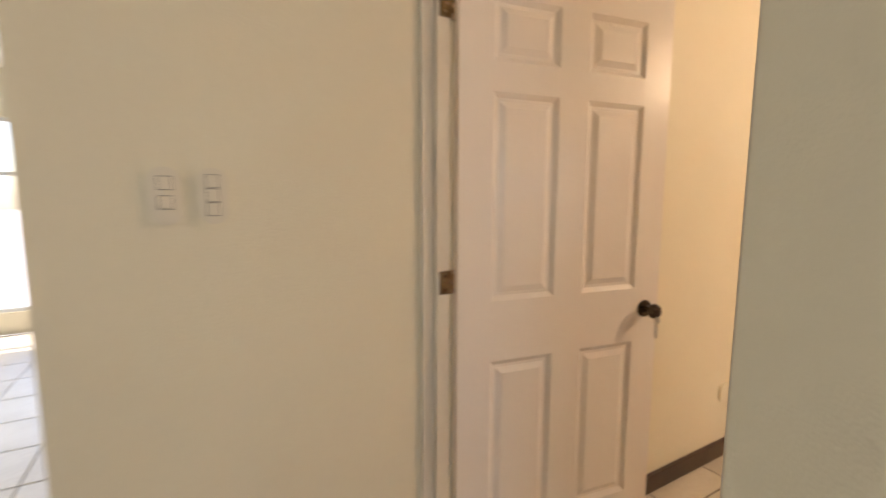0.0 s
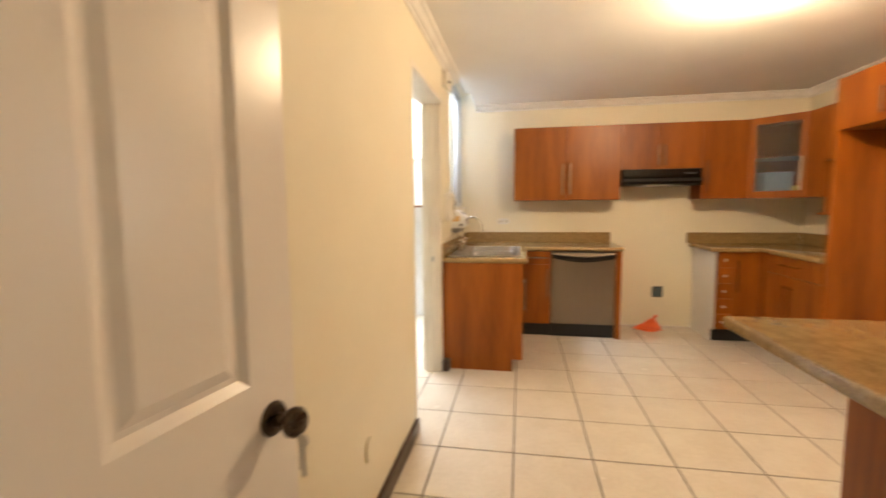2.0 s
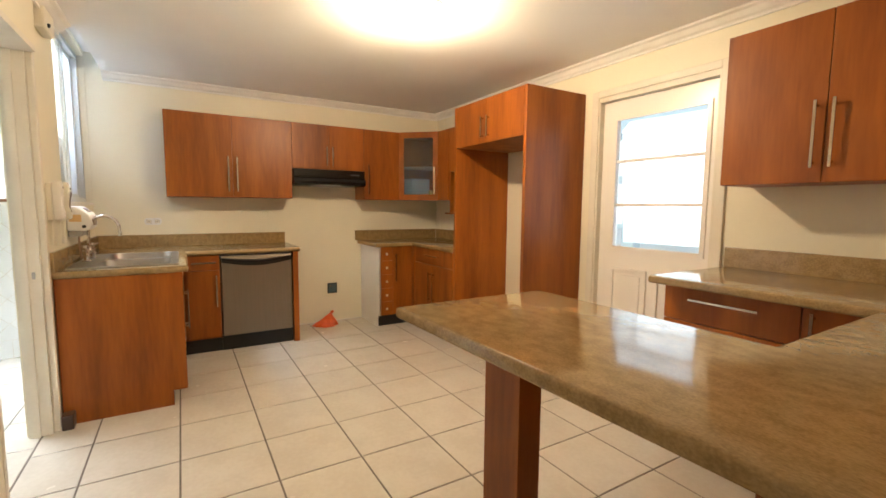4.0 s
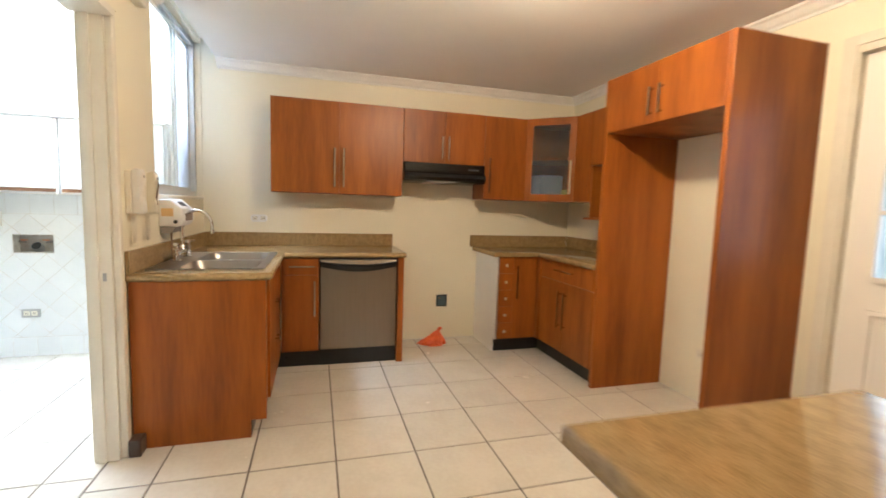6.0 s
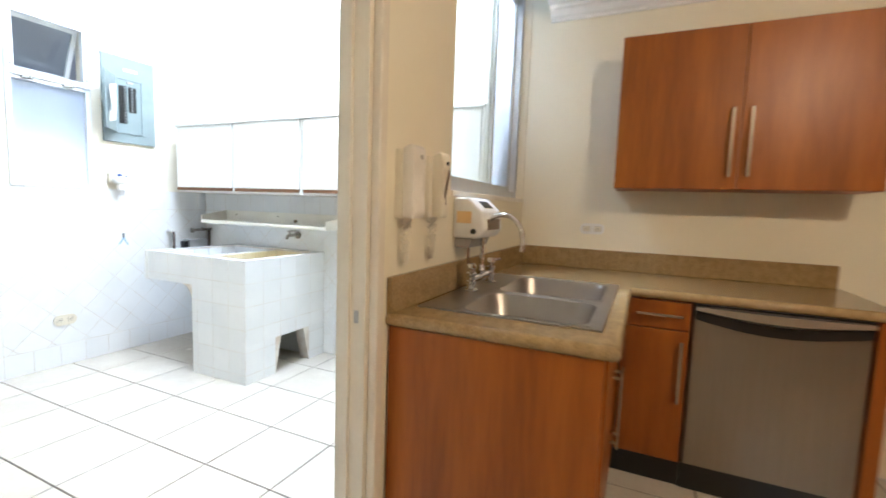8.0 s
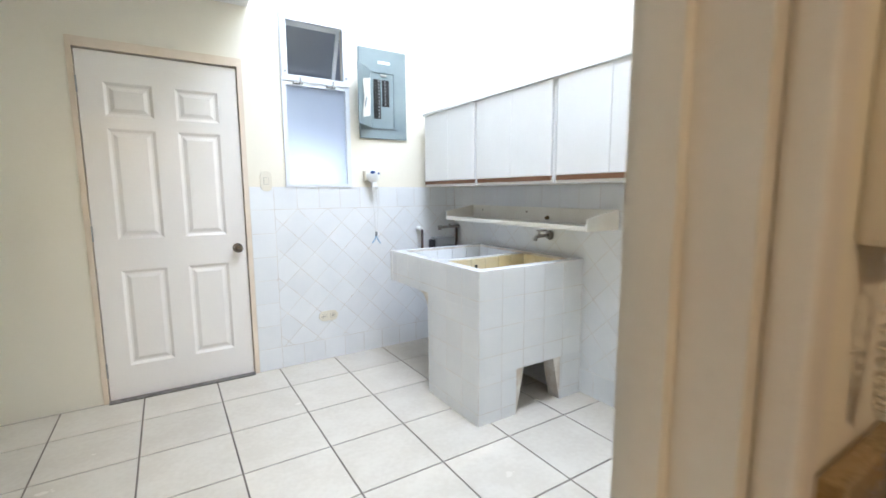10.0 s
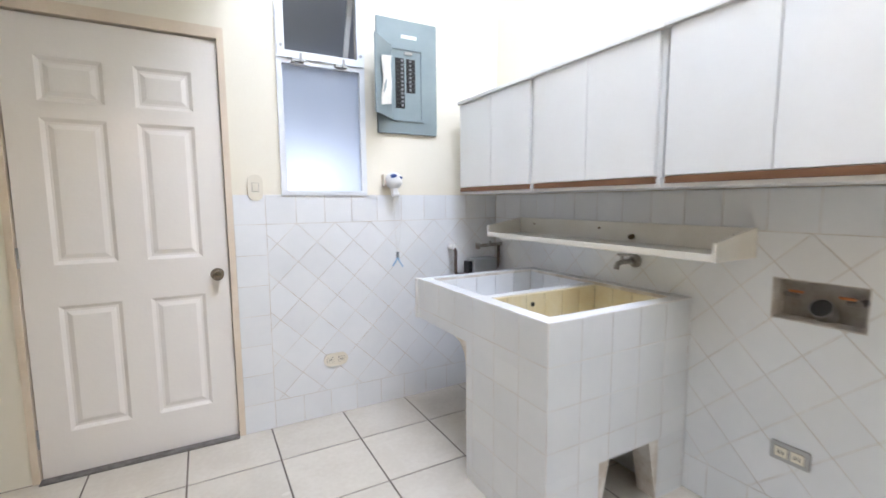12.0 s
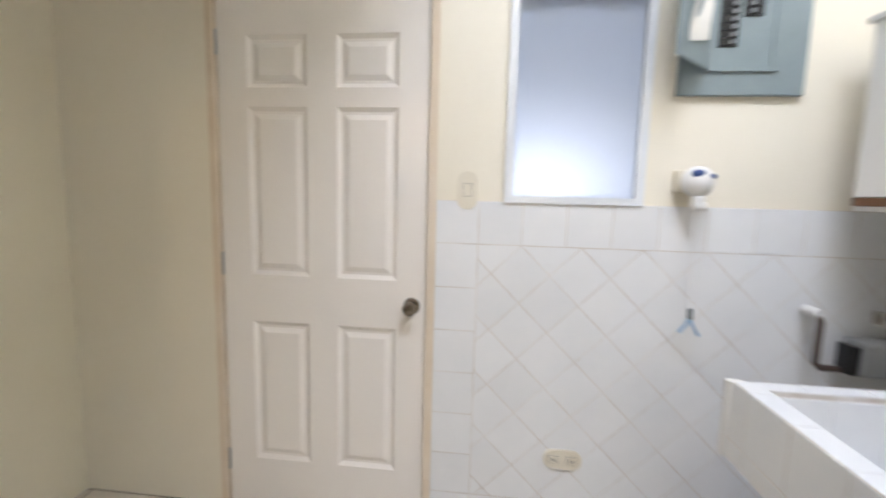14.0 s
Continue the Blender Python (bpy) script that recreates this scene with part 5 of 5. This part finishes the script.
for v in bm.verts:
    x, z = v.co.x + 0.5, v.co.y + 0.5
    v.co = Vector((0.035 + 0.13 * x + 0.006 * math.sin(9 * z), 0.006 + 0.012 * (x - 0.5) ** 2 * 4 * (0.4 + 0.6 * z) + 0.003 * math.sin(7 * z + 4 * x), 1.83 + 0.27 * z - 0.03 * x))
bmesh.ops.transform(bm, matrix=Matrix.Translation((5.80, 5.658, 0)) @ Matrix.Rotation(radians(-135), 4, "Z"), verts=bm.verts)
part("paper_card", bm, material("white_paper", (0.80, 0.78, 0.72), 0.8, bump=0.2), ep, "curled white paper list")
part("door_latch", box(bm_new(), 5.885, 5.935, 5.655, 5.667, 2.13, 2.148, 0.003), GREYMETAL, ep)

# ---- patio beyond the back door ----
# Pale blue lowered so the sunlit steel looks shaded against the white wall.
PATIO = material("pale_blue_shaded_steel", (0.40, 0.48, 0.50), 0.5, bump=0.05)
pg = thing("pergola", (3.9, -2.2, 0), "pale blue patio pergola with a post, shade put into its colour", "pergola")
part("post", box(bm_new(), 4.51, 4.66, -2.25, -2.13, -0.06, 2.10, 0.006), PATIO, pg)
part("cross_beam", box(bm_new(), 3.3, 6.0, -2.26, -2.14, 2.10, 2.36, 0.006), PATIO, pg)
for z0, z1 in ((0.60, 0.66), (1.085, 1.14), (1.575, 1.66), (2.04, 2.098)):
    part("rail", box(bm_new(), 4.66, 5.9, -2.22, -2.17, z0, z1), PATIO, pg)


# ---- floor tiles ----
def clip(poly, x0, x1, y0, y1):
    """A polygon cut to a rectangle."""
    for ax, lim, s in ((0, x0, 1), (0, x1, -1), (1, y0, 1), (1, y1, -1)):
        out = []
        for i, p in enumerate(poly):
            q = poly[(i + 1) % len(poly)]
            a, b = s * (p[ax] - lim), s * (q[ax] - lim)
            if a >= 0:
                out.append(p)
            if a * b < 0:
                t = a / (a - b)
                out.append((p[0] + t * (q[0] - p[0]), p[1] + t * (q[1] - p[1])))
        poly = out
        if len(poly) < 3:
            return []
    return poly


def around(polys, h):
    """Polygons with a rectangular hole (x0, x1, y0, y1) left free."""
    out = []
    for p in polys:
        if not clip(p, *h):
            out.append(p)
            continue
        for r in ((-99, h[0], -99, 99), (h[1], 99, -99, 99), (h[0], h[1], -99, h[2]), (h[0], h[1], h[3], 99)):
            q = clip(p, *r)
            if q:
                out.append(q)
    return out


def area(poly):
    return abs(sum(p[0] * q[1] - q[0] * p[1] for p, q in zip(poly, poly[1:] + poly[:1]))) / 2


TILES = {}


def tile_mesh(poly, thick, bevel, mat, name):
    """A slab over a polygon with chamfered upper edges, in the plane z = 0; alike ones share one mesh."""
    key = (name, mat.name, thick, tuple((round(x, 3), round(y, 3)) for x, y in poly))
    if key not in TILES:
        n = len(poly)
        cx, cy = sum(p[0] for p in poly) / n, sum(p[1] for p in poly) / n
        r = max(math.hypot(p[0] - cx, p[1] - cy) for p in poly)
        k = 1 - bevel * 1.4 / r
        rings = [[(x, y, 0) for x, y in poly], [(x, y, thick - bevel * 0.6) for x, y in poly],
                 [(cx + (x - cx) * k, cy + (y - cy) * k, thick) for x, y in poly]]
        verts = [v for ring in rings for v in ring]
        faces = [tuple(range(2 * n, 3 * n))]
        for a in range(2):
            for i in range(n):
                j = (i + 1) % n
                faces.append((a * n + i, a * n + j, a * n + n + j, a * n + n + i))
        me = bpy.data.meshes.new(name)
        me.from_pydata(verts, [], faces)
        me.materials.append(mat)
        TILES[key] = me
    return TILES[key]


def lay(parent, polys, thick, bevel, mat, name, place):
    """Tiles from polygons on a plane: place turns a point of the plane into the world, with its normal as local z."""
    for poly in polys:
        if area(poly) < 0.0004:
            continue
        if sum(p[0] * q[1] - q[0] * p[1] for p, q in zip(poly, poly[1:] + poly[:1])) < 0:
            poly = poly[::-1]
        ox, oy = poly[0]
        me = tile_mesh([(x - ox, y - oy) for x, y in poly], thick, bevel, mat, name)
        ob = new(name, me)
        ob.parent = parent
        if parent.data is None:
            ob.matrix_parent_inverse = Matrix.Translation(-parent.location)
        ob.matrix_basis = place @ Matrix.Translation((ox, oy, 0))


def grid(x0, x1, y0, y1, px, py, gx, gy, joint):
    """Square tiles of pitch px, py with a line at gx, gy, cut to a rectangle."""
    out = []
    for i in range(math.floor((x0 - gx) / px) - 1, math.ceil((x1 - gx) / px) + 1):
        for j in range(math.floor((y0 - gy) / py) - 1, math.ceil((y1 - gy) / py) + 1):
            a, b = gx + i * px + joint / 2, gy + j * py + joint / 2
            poly = clip([(a, b), (a + px - joint, b), (a + px - joint, b + py - joint), (a, b + py - joint)], x0, x1, y0, y1)
            if poly:
                out.append(poly)
    return out


def diamonds(x0, x1, y0, y1, side, joint, gx, gy):
    """Square tiles set on their corners, cut to a rectangle."""
    out, d = [], side * math.sqrt(2)
    h = d / 2 - joint * 0.71
    for i in range(-40, 41):
        for j in range(-40, 41):
            cx, cy = gx + i * d / 2, gy + j * d / 2
            if (i + j) % 2 or not (x0 - d < cx < x1 + d and y0 - d < cy < y1 + d):
                continue
            poly = clip([(cx - h, cy), (cx, cy - h), (cx + h, cy), (cx, cy + h)], x0, x1, y0, y1)
            if poly:
                out.append(poly)
    return out


FLAT = Matrix.Translation((0, 0, -0.007))
lay(floor_k, grid(1.16, 6.47, -0.87, 2.665, TPX, TPY, TX, TY, 0.009), 0.007, 0.0015, FLOORTILE, "tile", FLAT)
lay(floor_l, grid(3.405, 6.575, 2.675, 5.685, LPX, LPY, LX, LY, 0.008), 0.007, 0.0015, FLOORTILE, "tile", FLAT)
lay(floor_h, grid(-3.0, 1.155, -1.0, 7.1, TPX, TPY, TX, TY, 0.009), 0.007, 0.0015, FLOORTILE, "tile", FLAT)

# ---- wall tiles of the laundry ----
DT, WT = 1.303, 0.157
NP = Matrix(((1, 0, 0, 0), (0, 0, -1, 5.69 - 0.0065), (0, 1, 0, 0), (0, 0, 0, 1)))       # (x, z) on the north wall
EP = Matrix(((0, 0, -1, 6.58 - 0.0065), (1, 0, 0, 0), (0, 1, 0, 0), (0, 0, 0, 1)))      # (y, z) on the east wall
dado_n = structure("dado_north", box(bm_new(), 4.917, 6.58, 5.684, 5.69, 0, DT), TILEGROUT, "white glazed tiles with a diagonal field", "tiled dado")
dado_e = structure("dado_east", wall_box(bm_new(), "y", 2.74, 5.684, 6.574, 6.58, 0, DT, [(3.700, 3.968, 0.836, 0.984)]), TILEGROUT, "white glazed tiles with a diagonal field", "tiled dado")
J, TK = 0.0028, 0.0012
for parent, place, a0, a1, left, right in ((dado_n, NP, 4.917, 6.57, True, False), (dado_e, EP, 2.745, 5.68, False, False)):
    f0 = a0 + WT if left else a0
    lay(parent, grid(a0, a1, DT - WT, DT, WT, WT, a0, DT, J), TK, 0.0008, WALLTILE, "tile", place)
    lay(parent, grid(a0, a1, 0, WT, WT, WT, a0, 0, J), TK, 0.0008, WALLTILE, "tile", place)
    if left:
        lay(parent, grid(a0, f0, WT, DT - WT, WT, (DT - 2 * WT) / 6, a0, WT, J), TK, 0.0008, WALLTILE, "tile", place)
    lay(parent, around(diamonds(f0 + J / 2, a1, WT + J / 2, DT - WT - J / 2, 0.1505, J, (5.231 if left else 3.862) + 0.1505 * 0.7071, DT - WT),
                       (9, 10, 9, 10) if left else (3.700, 3.968, 0.836, 0.984)), TK, 0.0008, WALLTILE, "tile", place)

# ---- tiles of the wash sink ----
FP = Matrix(((0, 0, -1, BX0 + 0.001), (-1, 0, 0, 0), (0, 1, 0, 0), (0, 0, 0, 1)))       # (-y, z) on the front
SP = Matrix(((1, 0, 0, 0), (0, 0, -1, BY0 + 0.001), (0, 1, 0, 0), (0, 0, 0, 1)))        # (x, z) on the end
for a0, a1, b0, b1 in ((-4.785, -BY0, 0.0, 0.64), (-BY1, -BY0, 0.64, BZ)):
    lay(ws, grid(a0, a1, b0, b1, WT, WT, -BY0, BZ, J), 0.0022, 0.0008, WALLTILE, "tile", FP)
for a0, a1, b0, b1 in ((BX0, 6.04, 0.0, 0.27), (6.39, BX1, 0.0, 0.27), (BX0, BX1, 0.27, BZ)):
    lay(ws, grid(a0, a1, b0, b1, WT, WT, BX0, BZ, J), 0.0022, 0.0008, WALLTILE, "tile", SP)
BP = Matrix(((0, 0, -1, BX1 - 0.0662), (1, 0, 0, 0), (0, 1, 0, 0), (0, 0, 0, 1)))
DP = Matrix(((1, 0, 0, 0), (0, 0, -1, 4.7232), (0, 1, 0, 0), (0, 0, 0, 1)))
lay(ws, grid(BY0 + 0.07, 4.72, 0.605, BZ - 0.016, 0.11, 0.3, 4.72, 0.605, 0.003), 0.004, 0.001, YEL, "tile", BP)
lay(ws, grid(BX0 + 0.07, BX1 - 0.07, 0.605, BZ - 0.016, 0.11, 0.3, BX1 - 0.07, 0.605, 0.003), 0.004, 0.001, YEL, "tile", DP)
# white basin
BP2 = Matrix(((0, 0, -1, BX1 - 0.0605), (1, 0, 0, 0), (0, 1, 0, 0), (0, 0, 0, 1)))
NP2 = Matrix(((1, 0, 0, 0), (0, 0, -1, BY1 - 0.0505), (0, 1, 0, 0), (0, 0, 0, 1)))
lay(ws, grid(4.78, BY1 - 0.052, 0.662, BZ - 0.014, 0.13, 0.3, 4.85, 0.662, 0.003), 0.004, 0.001, WALLTILE, "tile", BP2)
lay(ws, grid(BX0 + 0.065, BX1 - 0.067, 0.662, BZ - 0.014, 0.13, 0.3, BX1 - 0.067, 0.662, 0.003), 0.004, 0.001, WALLTILE, "tile", NP2)
# rim tiles
UP = Matrix.Translation((0, 0, BZ - 0.0005))
for a0, a1, b0, b1 in ((BX0, BX0 + 0.06, BY0, BY1), (BX1 - 0.06, BX1, BY0, BY1), (BX0 + 0.06, BX1 - 0.06, BY0, BY0 + 0.06),
                       (BX0 + 0.06, BX1 - 0.06, BY1 - 0.05, BY1)):
    lay(ws, grid(a0, a1, b0, b1, WT, WT, BX0, BY0, J), 0.0022, 0.0008, WALLTILE, "tile", UP)
lay(ws, grid(BX0 + 0.06, BX1 - 0.06, 4.73, 4.775, 0.34, WT, BX0 + 0.06, 4.73, J), 0.0022, 0.0008, WALLTILE, "tile", UP @ Matrix.Translation((0, 0, -0.012)))
